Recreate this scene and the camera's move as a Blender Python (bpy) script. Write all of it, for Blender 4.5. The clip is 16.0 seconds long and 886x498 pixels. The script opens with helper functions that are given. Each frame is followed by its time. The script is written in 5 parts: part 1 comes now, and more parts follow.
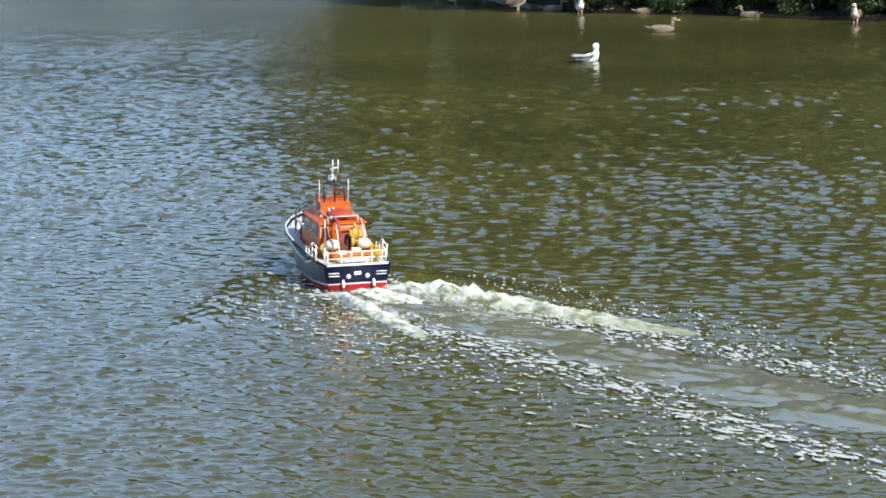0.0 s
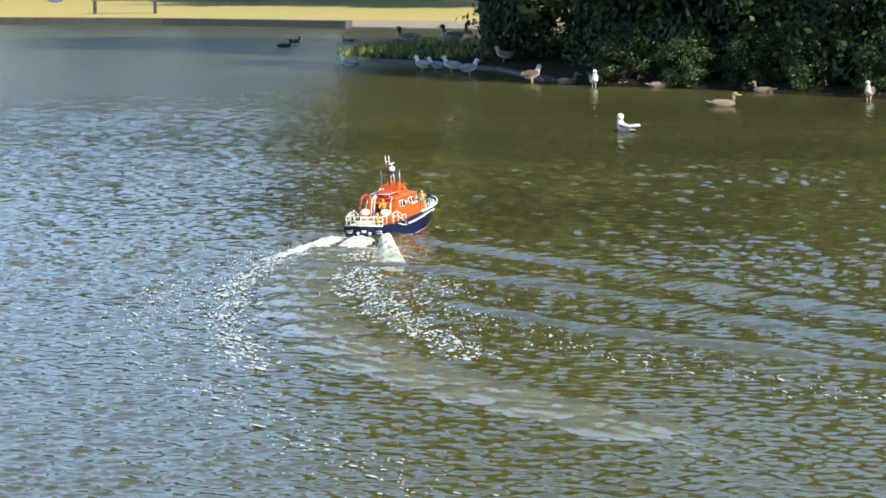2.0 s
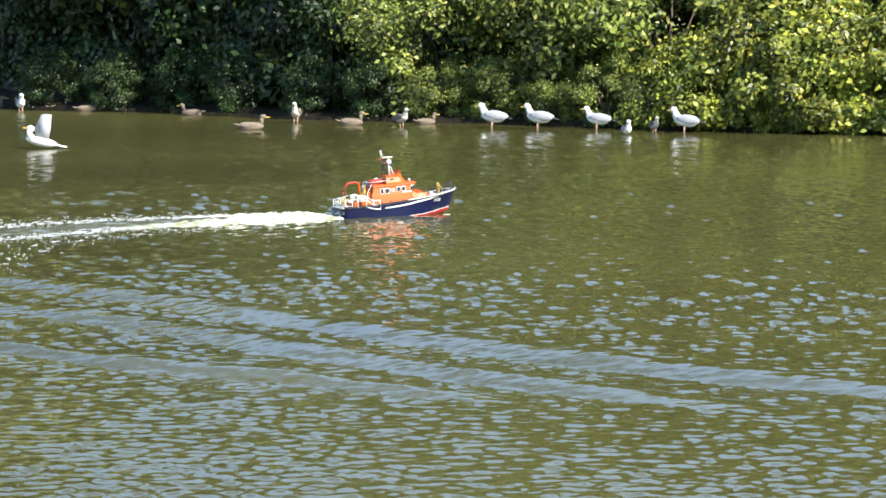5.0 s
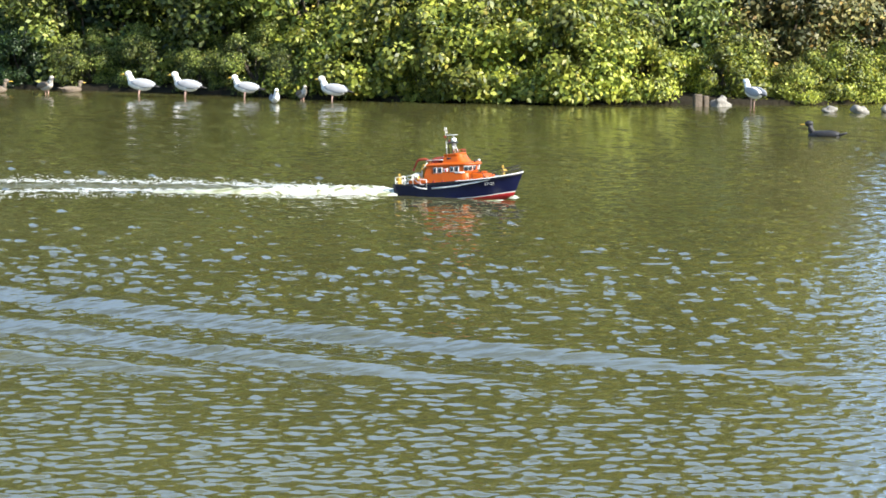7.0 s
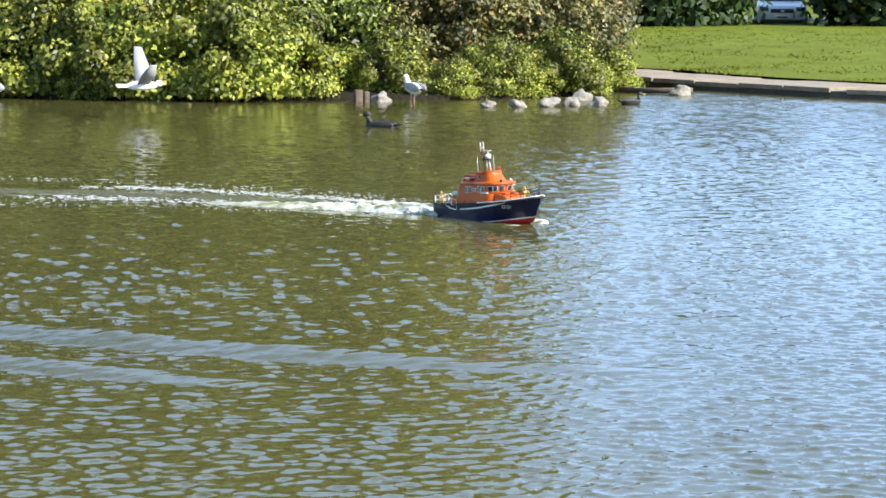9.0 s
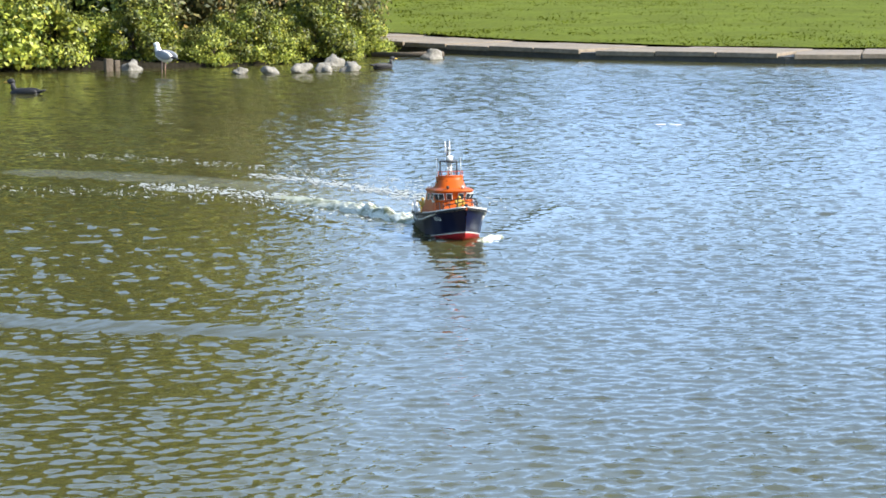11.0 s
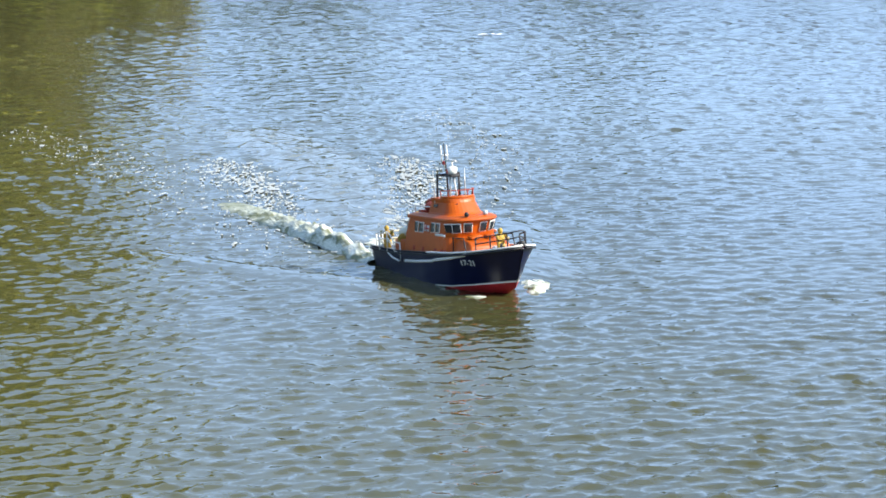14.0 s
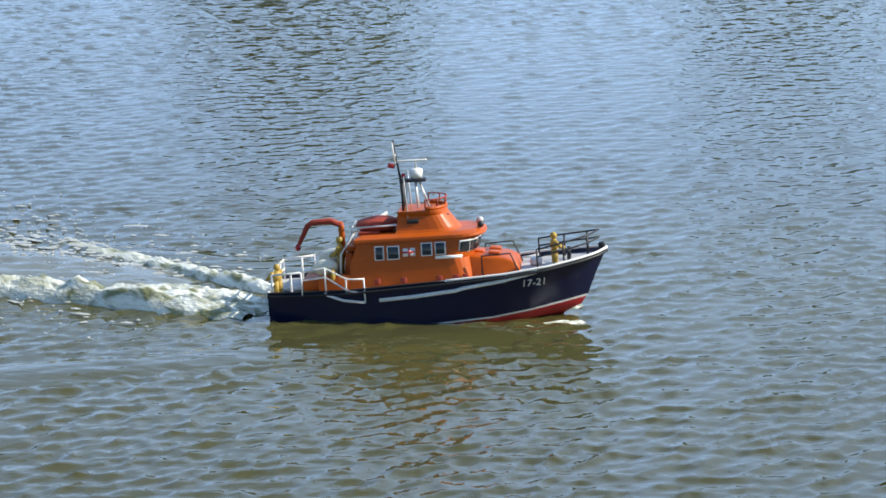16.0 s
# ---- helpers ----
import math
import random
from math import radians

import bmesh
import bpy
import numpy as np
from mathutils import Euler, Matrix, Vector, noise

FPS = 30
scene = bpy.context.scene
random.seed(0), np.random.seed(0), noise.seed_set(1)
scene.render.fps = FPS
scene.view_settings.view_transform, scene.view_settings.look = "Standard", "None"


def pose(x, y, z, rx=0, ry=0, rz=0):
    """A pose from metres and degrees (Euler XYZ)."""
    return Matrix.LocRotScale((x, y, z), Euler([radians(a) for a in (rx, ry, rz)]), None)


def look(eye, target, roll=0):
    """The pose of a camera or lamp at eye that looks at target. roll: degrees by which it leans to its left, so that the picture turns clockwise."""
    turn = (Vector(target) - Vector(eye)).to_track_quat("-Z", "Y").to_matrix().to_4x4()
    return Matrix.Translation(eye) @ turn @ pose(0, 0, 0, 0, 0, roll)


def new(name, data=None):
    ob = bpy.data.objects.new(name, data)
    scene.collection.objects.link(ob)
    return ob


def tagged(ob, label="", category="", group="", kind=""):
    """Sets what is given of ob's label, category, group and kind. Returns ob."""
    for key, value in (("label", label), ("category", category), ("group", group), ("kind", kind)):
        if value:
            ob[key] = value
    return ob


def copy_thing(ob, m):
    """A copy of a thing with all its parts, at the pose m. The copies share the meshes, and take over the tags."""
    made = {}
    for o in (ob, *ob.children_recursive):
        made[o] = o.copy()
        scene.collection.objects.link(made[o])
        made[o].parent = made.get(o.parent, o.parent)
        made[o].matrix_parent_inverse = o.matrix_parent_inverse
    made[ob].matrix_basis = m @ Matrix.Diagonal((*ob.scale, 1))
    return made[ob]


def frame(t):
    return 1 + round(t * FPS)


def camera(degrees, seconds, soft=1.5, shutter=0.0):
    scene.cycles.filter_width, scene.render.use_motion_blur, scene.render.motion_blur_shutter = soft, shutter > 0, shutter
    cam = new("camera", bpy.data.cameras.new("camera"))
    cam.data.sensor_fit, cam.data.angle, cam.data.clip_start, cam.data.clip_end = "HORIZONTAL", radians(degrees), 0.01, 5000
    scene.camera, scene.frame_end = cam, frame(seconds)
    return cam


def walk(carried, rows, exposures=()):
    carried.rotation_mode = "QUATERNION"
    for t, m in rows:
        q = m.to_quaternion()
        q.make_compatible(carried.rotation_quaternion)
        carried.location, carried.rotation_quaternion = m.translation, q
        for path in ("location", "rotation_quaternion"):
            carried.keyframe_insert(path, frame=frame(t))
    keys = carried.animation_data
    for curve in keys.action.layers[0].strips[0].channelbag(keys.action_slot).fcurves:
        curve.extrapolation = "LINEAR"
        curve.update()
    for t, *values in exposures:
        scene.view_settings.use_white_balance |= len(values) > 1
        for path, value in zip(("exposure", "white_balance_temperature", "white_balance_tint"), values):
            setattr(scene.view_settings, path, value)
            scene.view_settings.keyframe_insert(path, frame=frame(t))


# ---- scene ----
# The camera stands on the near bank, 2.4 m over the water, and pans after the boat.
cam = camera(19.77, 16.0, soft=1.7)
EYE = (0.0, 0.0, 2.4)
PAN = [  # seconds, turn to the left, tilt up, roll
    (0, 7.54, -7.67, -1.14),
    (0.5, 8.79, -7.05, -0.98),
    (1, 9.04, -6.63, -0.5),
    (1.5, 8.63, -6.32, -0.47),
    (2, 7.77, -6.08, -0.27),
    (2.5, 6.43, -5.92, -0.08),
    (3, 4.72, -5.82, 0.04),
    (3.5, 2.56, -5.77, 0.05),
    (4, -0.01, -5.7, -0.01),
    (4.5, -2.51, -5.64, -0.15),
    (5, -5.05, -5.63, -0.27),
    (5.2, -6.08, -5.65, -0.3),
    (7.3, -13.91, -6.42, 0.47),
    (7.5, -14.52, -6.45, 0.55),
    (8, -16.33, -6.47, 0.69),
    (8.5, -18.51, -6.41, 0.59),
    (9, -20.63, -6.37, 0.35),
    (9.5, -22.64, -6.4, 0.12),
    (10, -24.27, -6.53, -0.3),
    (10.2, -24.8, -6.63, -0.33),
    (12.3, -26.77, -7.93, -0.15),
    (12.5, -26.78, -8.03, -0.17),
    (13, -27.12, -8.31, -0.05),
    (13.5, -28.02, -8.67, -0.08),
    (14, -30.17, -9.17, -0.27),
    (14.5, -33.18, -9.74, -0.3),
    (15, -37.53, -10.24, -0.2),
    (15.4, -41.43, -10.74, -0.2),
    (15.6, -43.48, -10.99, -0.2),
    (15.8, -45.38, -11.24, -0.2),
    (16, -47.08, -11.44, -0.2)]


def aim(turn, tilt, roll):
    m = Matrix.Rotation(radians(turn), 4, "Z") @ Matrix.Rotation(radians(90 + tilt), 4, "X") @ Matrix.Rotation(radians(roll), 4, "Z")
    return Matrix.Translation(EYE) @ m


walk(cam, [(t, aim(a, b, c)) for t, a, b, c in PAN],
     exposures=[(0.0, 1.0), (1.5, 1.12), (3.5, 1.45), (5.0, 1.6), (8.0, 1.6), (9.5, 1.4), (13.0, 1.28), (14.5, 1.1), (16.0, 0.82)])

# ---- light ----
SUN_AZ, SUN_EL = 138.0, 36.0  # clockwise from +y, degrees
world = bpy.data.worlds.new("sky")
scene.world = world
world.use_nodes = True
wn = world.node_tree.nodes
sky = wn.new("ShaderNodeTexSky")
sky.sky_type = "NISHITA"
sky.sun_disc = False
sky.sun_elevation, sky.sun_rotation = radians(SUN_EL), radians(SUN_AZ)
sky.air_density, sky.dust_density, sky.ozone_density = 1.0, 0.15, 3.5
# unseen sky: pale blue haze added to brighten and tint the water's reflections
wl = world.node_tree.links
wtc, wmap, wtex, wramp, wmix = (wn.new(k) for k in ("ShaderNodeTexCoord", "ShaderNodeMapping", "ShaderNodeTexNoise", "ShaderNodeValToRGB", "ShaderNodeMix"))
wmap.inputs["Scale"].default_value = (1, 1, 2.6)
wmap.inputs["Rotation"].default_value = (0, 0, 2.1)
wtex.inputs["Scale"].default_value, wtex.inputs["Detail"].default_value = 2.4, 6
wramp.color_ramp.elements[0].position, wramp.color_ramp.elements[1].position = 0.5, 0.8
wmix.data_type = "RGBA"
wmix.inputs[7].default_value = (3.7, 5.7, 9.0, 1)
# the haze is made denser to one side, for brighter reflections there
wdot, wadd = wn.new("ShaderNodeVectorMath"), wn.new("ShaderNodeMath")
wdot.operation, wadd.operation = "DOT_PRODUCT", "MULTIPLY_ADD"
wdot.inputs[1].default_value = (math.sin(radians(68)), math.cos(radians(68)), 0)
wadd.inputs[1].default_value = 0.3
wl.new(wtc.outputs["Generated"], wmap.inputs[0]), wl.new(wmap.outputs[0], wtex.inputs["Vector"])
wl.new(wtc.outputs["Generated"], wdot.inputs[0]), wl.new(wdot.outputs["Value"], wadd.inputs[0]), wl.new(wtex.outputs["Fac"], wadd.inputs[2]), wl.new(wadd.outputs[0], wramp.inputs[0])
wl.new(wramp.outputs[0], wmix.inputs[0]), wl.new(sky.outputs[0], wmix.inputs[6]), wl.new(wmix.outputs[2], wn["Background"].inputs[0])
wn["Background"].inputs[1].default_value = 0.1
sun = new("sun", bpy.data.lights.new("sun", "SUN"))
sun.data.energy, sun.data.angle, sun.data.color = 4.0, radians(0.6), (1.0, 0.93, 0.82)
a, e = radians(SUN_AZ), radians(SUN_EL)
SUN_DIR = Vector((math.sin(a) * math.cos(e), math.cos(a) * math.cos(e), math.sin(e)))
sun.matrix_world = look(SUN_DIR * 60, (0, 0, 0))


# ---- materials ----
def mat(name, color, rough=0.5, metal=0.0, vary=0.12, scale=20.0, bump=0.0, island=0.0, spec=0.5, detail_scale=None):
    """A surface with two scales of tone, and a fine relief."""
    m = bpy.data.materials.new(name)
    m.use_nodes = True
    t, n, l = m.node_tree, m.node_tree.nodes, m.node_tree.links
    p = n["Principled BSDF"]
    p.inputs["Roughness"].default_value, p.inputs["Metallic"].default_value = rough, metal
    p.inputs["Specular IOR Level"].default_value = spec
    tc = n.new("ShaderNodeTexCoord")
    big, fine = n.new("ShaderNodeTexNoise"), n.new("ShaderNodeTexNoise")
    big.inputs["Scale"].default_value, fine.inputs["Scale"].default_value = scale * 0.2, detail_scale or scale * 2.5
    big.inputs["Detail"].default_value = 4
    l.new(tc.outputs["Object"], big.inputs["Vector"]), l.new(tc.outputs["Object"], fine.inputs["Vector"])
    add = n.new("ShaderNodeMath")
    add.operation = "ADD"
    l.new(big.outputs["Fac"], add.inputs[0]), l.new(fine.outputs["Fac"], add.inputs[1])
    rng = n.new("ShaderNodeMapRange")
    rng.inputs[1].default_value, rng.inputs[2].default_value = 0.6, 1.4
    rng.inputs[3].default_value, rng.inputs[4].default_value = 1 - vary, 1 + vary
    l.new(add.outputs[0], rng.inputs[0])
    hsv = n.new("ShaderNodeHueSaturation")
    hsv.inputs["Color"].default_value = (*color, 1)
    l.new(rng.outputs[0], hsv.inputs["Value"])
    if island:
        geo = n.new("ShaderNodeNewGeometry")
        r2 = n.new("ShaderNodeMapRange")
        r2.inputs[3].default_value, r2.inputs[4].default_value = 0.5 - 0.06 * island, 0.5 + 0.06 * island
        l.new(geo.outputs["Random Per Island"], r2.inputs[0]), l.new(r2.outputs[0], hsv.inputs["Hue"])
    l.new(hsv.outputs[0], p.inputs["Base Color"])
    if bump:
        b = n.new("ShaderNodeBump")
        b.inputs["Strength"].default_value, b.inputs["Distance"].default_value = 0.6, bump
        l.new(fine.outputs["Fac"], b.inputs["Height"]), l.new(b.outputs[0], p.inputs["Normal"])
    return m


def leaf_mat(name, dark, light, warm=None):
    m = bpy.data.materials.new(name)
    m.use_nodes = True
    n, l = m.node_tree.nodes, m.node_tree.links
    p, out = n["Principled BSDF"], n["Material Output"]
    p.inputs["Roughness"].default_value = 0.5
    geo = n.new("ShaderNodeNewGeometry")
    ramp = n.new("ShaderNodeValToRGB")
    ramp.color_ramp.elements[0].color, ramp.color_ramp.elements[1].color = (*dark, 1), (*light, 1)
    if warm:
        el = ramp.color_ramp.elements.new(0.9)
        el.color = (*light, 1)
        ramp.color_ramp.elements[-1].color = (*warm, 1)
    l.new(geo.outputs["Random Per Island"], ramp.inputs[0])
    tc, big = n.new("ShaderNodeTexCoord"), n.new("ShaderNodeTexNoise")
    big.inputs["Scale"].default_value = 0.7
    l.new(tc.outputs["Object"], big.inputs["Vector"])
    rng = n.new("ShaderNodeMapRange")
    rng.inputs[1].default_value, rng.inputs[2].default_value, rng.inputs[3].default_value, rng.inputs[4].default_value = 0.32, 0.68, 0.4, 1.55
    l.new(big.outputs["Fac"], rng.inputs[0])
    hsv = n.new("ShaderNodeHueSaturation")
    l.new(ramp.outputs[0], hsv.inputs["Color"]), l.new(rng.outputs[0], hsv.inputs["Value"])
    l.new(hsv.outputs[0], p.inputs["Base Color"])
    tr, mix = n.new("ShaderNodeBsdfTranslucent"), n.new("ShaderNodeMixShader")
    mix.inputs[0].default_value = 0.25
    l.new(hsv.outputs[0], tr.inputs[0])
    l.new(p.outputs[0], mix.inputs[1]), l.new(tr.outputs[0], mix.inputs[2]), l.new(mix.outputs[0], out.inputs[0])
    return m


def water_mat(name, color, rough=0.04, ripple=False, fine=0.008):
    """Murky pond water: a dull body under a glossy surface; the finest ripples are its roughness."""
    m = bpy.data.materials.new(name)
    m.use_nodes = True
    n, l = m.node_tree.nodes, m.node_tree.links
    p = n["Principled BSDF"]
    p.inputs["Roughness"].default_value, p.inputs["IOR"].default_value = rough, 1.333
    geo = n.new("ShaderNodeNewGeometry")
    murk = n.new("ShaderNodeTexNoise")
    murk.inputs["Scale"].default_value, murk.inputs["Detail"].default_value = 0.12, 3
    l.new(geo.outputs["Position"], murk.inputs["Vector"])
    rng = n.new("ShaderNodeMapRange")
    rng.inputs[1].default_value, rng.inputs[2].default_value, rng.inputs[3].default_value, rng.inputs[4].default_value = 0.3, 0.7, 0.8, 1.2
    hsv = n.new("ShaderNodeHueSaturation")
    hsv.inputs["Color"].default_value = (*color, 1)
    l.new(murk.outputs["Fac"], rng.inputs[0]), l.new(rng.outputs[0], hsv.inputs["Value"]), l.new(hsv.outputs[0], p.inputs["Base Color"])
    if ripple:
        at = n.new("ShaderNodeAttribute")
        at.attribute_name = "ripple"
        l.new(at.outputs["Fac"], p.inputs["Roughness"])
    # capillary ripples too fine for the mesh, their crests lying across the wind
    tc, mp, tx, b = (n.new(k) for k in ("ShaderNodeTexCoord", "ShaderNodeMapping", "ShaderNodeTexNoise", "ShaderNodeBump"))
    mp.inputs["Scale"].default_value, mp.inputs["Rotation"].default_value = (0.4, 1.0, 1.0), (0, 0, 0.15)
    tx.inputs["Scale"].default_value, tx.inputs["Detail"].default_value, tx.inputs["Roughness"].default_value = 9.0, 2.0, 0.5
    b.inputs["Strength"].default_value, b.inputs["Distance"].default_value = 1.0, fine
    l.new(tc.outputs["Object"], mp.inputs[0]), l.new(mp.outputs[0], tx.inputs["Vector"])
    l.new(tx.outputs["Fac"], b.inputs["Height"]), l.new(b.outputs[0], p.inputs["Normal"])
    return m


def froth_mat(name, body, white):
    """Aerated water: pale green body under white froth in streaks."""
    m = bpy.data.materials.new(name)
    m.use_nodes = True
    n, l = m.node_tree.nodes, m.node_tree.links
    p = n["Principled BSDF"]
    p.inputs["Roughness"].default_value = 0.45
    tc, mp, tx, fine = (n.new(k) for k in ("ShaderNodeTexCoord", "ShaderNodeMapping", "ShaderNodeTexNoise", "ShaderNodeTexNoise"))
    mp.inputs["Scale"].default_value = (0.55, 1, 1)
    tx.inputs["Scale"].default_value, tx.inputs["Detail"].default_value, tx.inputs["Distortion"].default_value = 16, 7, 0.6
    fine.inputs["Scale"].default_value, fine.inputs["Detail"].default_value = 60, 4
    ramp, mix, b = n.new("ShaderNodeValToRGB"), n.new("ShaderNodeMix"), n.new("ShaderNodeBump")
    ramp.color_ramp.elements[0].position, ramp.color_ramp.elements[1].position = 0.38, 0.58
    mix.data_type = "RGBA"
    mix.inputs[6].default_value, mix.inputs[7].default_value = (*body, 1), (*white, 1)
    b.inputs["Strength"].default_value, b.inputs["Distance"].default_value = 0.8, 0.015
    l.new(tc.outputs["Object"], mp.inputs[0]), l.new(mp.outputs[0], tx.inputs["Vector"]), l.new(mp.outputs[0], fine.inputs["Vector"])
    # the froth dies out aft
    sep, die, mul = n.new("ShaderNodeSeparateXYZ"), n.new("ShaderNodeMapRange"), n.new("ShaderNodeMath")
    die.inputs[1].default_value, die.inputs[2].default_value, mul.operation = -3.2, -0.5, "MULTIPLY"
    l.new(tc.outputs["Object"], sep.inputs[0]), l.new(sep.outputs[0], die.inputs[0]), l.new(die.outputs[0], mul.inputs[1])
    l.new(tx.outputs["Fac"], ramp.inputs[0]), l.new(ramp.outputs[0], mul.inputs[0]), l.new(mul.outputs[0], mix.inputs[0]), l.new(mix.outputs[2], p.inputs["Base Color"])
    l.new(fine.outputs["Fac"], b.inputs["Height"]), l.new(b.outputs[0], p.inputs["Normal"])
    return m


MURK = (0.060, 0.058, 0.019)
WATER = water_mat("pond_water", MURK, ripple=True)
WATER_SWELL = water_mat("swell_water", MURK, rough=0.04)
NAVY = mat("navy_gloss_paint", (0.003, 0.005, 0.032), 0.3, vary=0.25, scale=9)
RED = mat("red_bottom_paint", (0.42, 0.02, 0.025), 0.4, vary=0.2, scale=9)
ORANGE = mat("orange_gloss_paint", (0.45, 0.082, 0.003), 0.42, vary=0.14, scale=9, spec=0.3)
ORANGE_DARK = mat("dull_red_orange_fabric", (0.30, 0.035, 0.015), 0.75, vary=0.25, scale=30, bump=0.002)
WHITE = mat("white_gloss_paint", (0.78, 0.77, 0.72), 0.35, vary=0.08, scale=14)
CREAM = mat("cream_fibreglass", (0.72, 0.66, 0.5), 0.5, vary=0.1, scale=14)
DECK = mat("pale_grey_deck_paint", (0.5, 0.5, 0.48), 0.7, vary=0.12, scale=40, bump=0.001)
BLACK = mat("black_rubber", (0.015, 0.015, 0.017), 0.55, vary=0.25, scale=20)
STEEL = mat("painted_steel_rail", (0.6, 0.6, 0.58), 0.35, metal=0.3, vary=0.1)
YELLOW = mat("yellow_painted_resin", (0.42, 0.27, 0.04), 0.6, vary=0.25, scale=40)
GLASS = mat("dark_window_glass", (0.02, 0.025, 0.03), 0.06, vary=0.2)
FOAM = mat("white_foam", (0.4, 0.42, 0.39), 0.6, vary=0.1, scale=30, bump=0.01)
FOAM_GREEN = froth_mat("churned_green_white_water", (0.19, 0.2, 0.09), (0.78, 0.8, 0.7))
GRASS = mat("mown_grass", (0.108, 0.134, 0.015), 0.95, vary=0.35, scale=3, bump=0.06, detail_scale=7, spec=0.08)
DRY_GRASS = mat("dry_yellow_grass", (0.34, 0.28, 0.08), 0.9, vary=0.2, scale=4, bump=0.05, detail_scale=3)
SOIL = mat("dark_damp_soil", (0.02, 0.017, 0.011), 0.95, vary=0.35, scale=5, bump=0.05, spec=0.1)
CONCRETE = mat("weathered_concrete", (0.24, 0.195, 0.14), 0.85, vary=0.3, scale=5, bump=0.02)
# darker concrete shared by the kerb, the far wall and the ledge
WALL_DARK = mat("dark_concrete", (0.07, 0.065, 0.055), 0.7, vary=0.35, scale=5, bump=0.02)
BARK = mat("grey_brown_bark", (0.11, 0.085, 0.06), 0.9, vary=0.35, scale=9, bump=0.03)
STONE = mat("pale_stone", (0.21, 0.195, 0.165), 0.85, vary=0.45, scale=8, bump=0.03)
FEATHER_W = mat("white_plumage", (0.78, 0.77, 0.74), 0.8, vary=0.08, scale=30)
FEATHER_G = mat("grey_plumage", (0.33, 0.34, 0.36), 0.8, vary=0.2, scale=30)
FEATHER_B = mat("mottled_brown_plumage", (0.16, 0.125, 0.09), 0.85, vary=0.45, scale=60)
FEATHER_K = mat("black_plumage", (0.018, 0.017, 0.018), 0.6, vary=0.3, scale=30)
FEATHER_GREEN = mat("bottle_green_plumage", (0.015, 0.06, 0.035), 0.4, vary=0.3, scale=30)
BILL = mat("yellow_horn_bill", (0.6, 0.38, 0.05), 0.5, vary=0.15, scale=50)
LEG = mat("pinkish_legs", (0.45, 0.28, 0.22), 0.6, vary=0.15, scale=50)
ROAD = mat("grey_asphalt", (0.06, 0.06, 0.06), 0.9, vary=0.2, scale=8)
# the shade under the canopy is put into this dark leaf colour
LEAF_DEEP_SHADE = leaf_mat("deep_shade_green_leaves", (0.008, 0.024, 0.006), (0.05, 0.09, 0.018))
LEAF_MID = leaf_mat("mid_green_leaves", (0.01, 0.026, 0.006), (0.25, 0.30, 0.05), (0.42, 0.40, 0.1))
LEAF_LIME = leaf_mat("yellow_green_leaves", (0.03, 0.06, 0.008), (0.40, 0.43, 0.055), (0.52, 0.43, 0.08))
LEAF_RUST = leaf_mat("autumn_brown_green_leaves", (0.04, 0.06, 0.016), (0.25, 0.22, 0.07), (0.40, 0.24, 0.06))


# ---- mesh helpers ----
def part(name, bm, material, parent=None, label="", smooth=True):
    me = bpy.data.meshes.new(name)
    if isinstance(bm, tuple):
        me.from_pydata([tuple(v) for v in bm[0]], [], bm[1])
    else:
        bmesh.ops.recalc_face_normals(bm, faces=bm.faces)
        bm.to_mesh(me)
        bm.free()
    me.materials.append(material)
    for p in me.polygons:
        p.use_smooth = smooth
    ob = new(name, me)
    if parent:
        ob.parent = parent
    if label:
        ob["label"] = label
    return ob


def box(bm, c, s, rot=None, bev=0.0):
    m = Matrix.Translation(c) @ (rot or Matrix.Identity(4)) @ Matrix.Diagonal((*s, 1))
    g = bmesh.ops.create_cube(bm, size=1, matrix=m)
    if bev:
        ed = list({e for v in g["verts"] for e in v.link_edges})
        bmesh.ops.bevel(bm, geom=ed, offset=bev, segments=2, affect="EDGES", profile=0.5)
    return bm


def tube(bm, pts, r, seg=8):
    """A round bar along a chain of points."""
    pts = [Vector(p) for p in pts]
    rings = []
    for i, p in enumerate(pts):
        d = (pts[min(i + 1, len(pts) - 1)] - pts[max(i - 1, 0)]).normalized()
        s = d.cross((0, 0, 1)) if abs(d.z) < 0.95 else d.cross((0, 1, 0))
        s.normalize()
        u = s.cross(d)
        rr = r[i] if isinstance(r, (list, tuple)) else r
        rings.append([bm.verts.new(p + (s * math.cos(k) + u * math.sin(k)) * rr) for k in np.linspace(0, 2 * math.pi, seg, endpoint=False)])
    for a, b in zip(rings, rings[1:]):
        for k in range(seg):
            bm.faces.new((a[k], a[(k + 1) % seg], b[(k + 1) % seg], b[k]))
    bm.faces.new(rings[0][::-1]), bm.faces.new(rings[-1])
    return bm


def blob(bm, c, s, rot=None, seg=14):
    m = Matrix.Translation(c) @ (rot or Matrix.Identity(4)) @ Matrix.Diagonal((*s, 1))
    bmesh.ops.create_uvsphere(bm, u_segments=seg, v_segments=max(6, seg * 2 // 3), radius=1, matrix=m)
    return bm


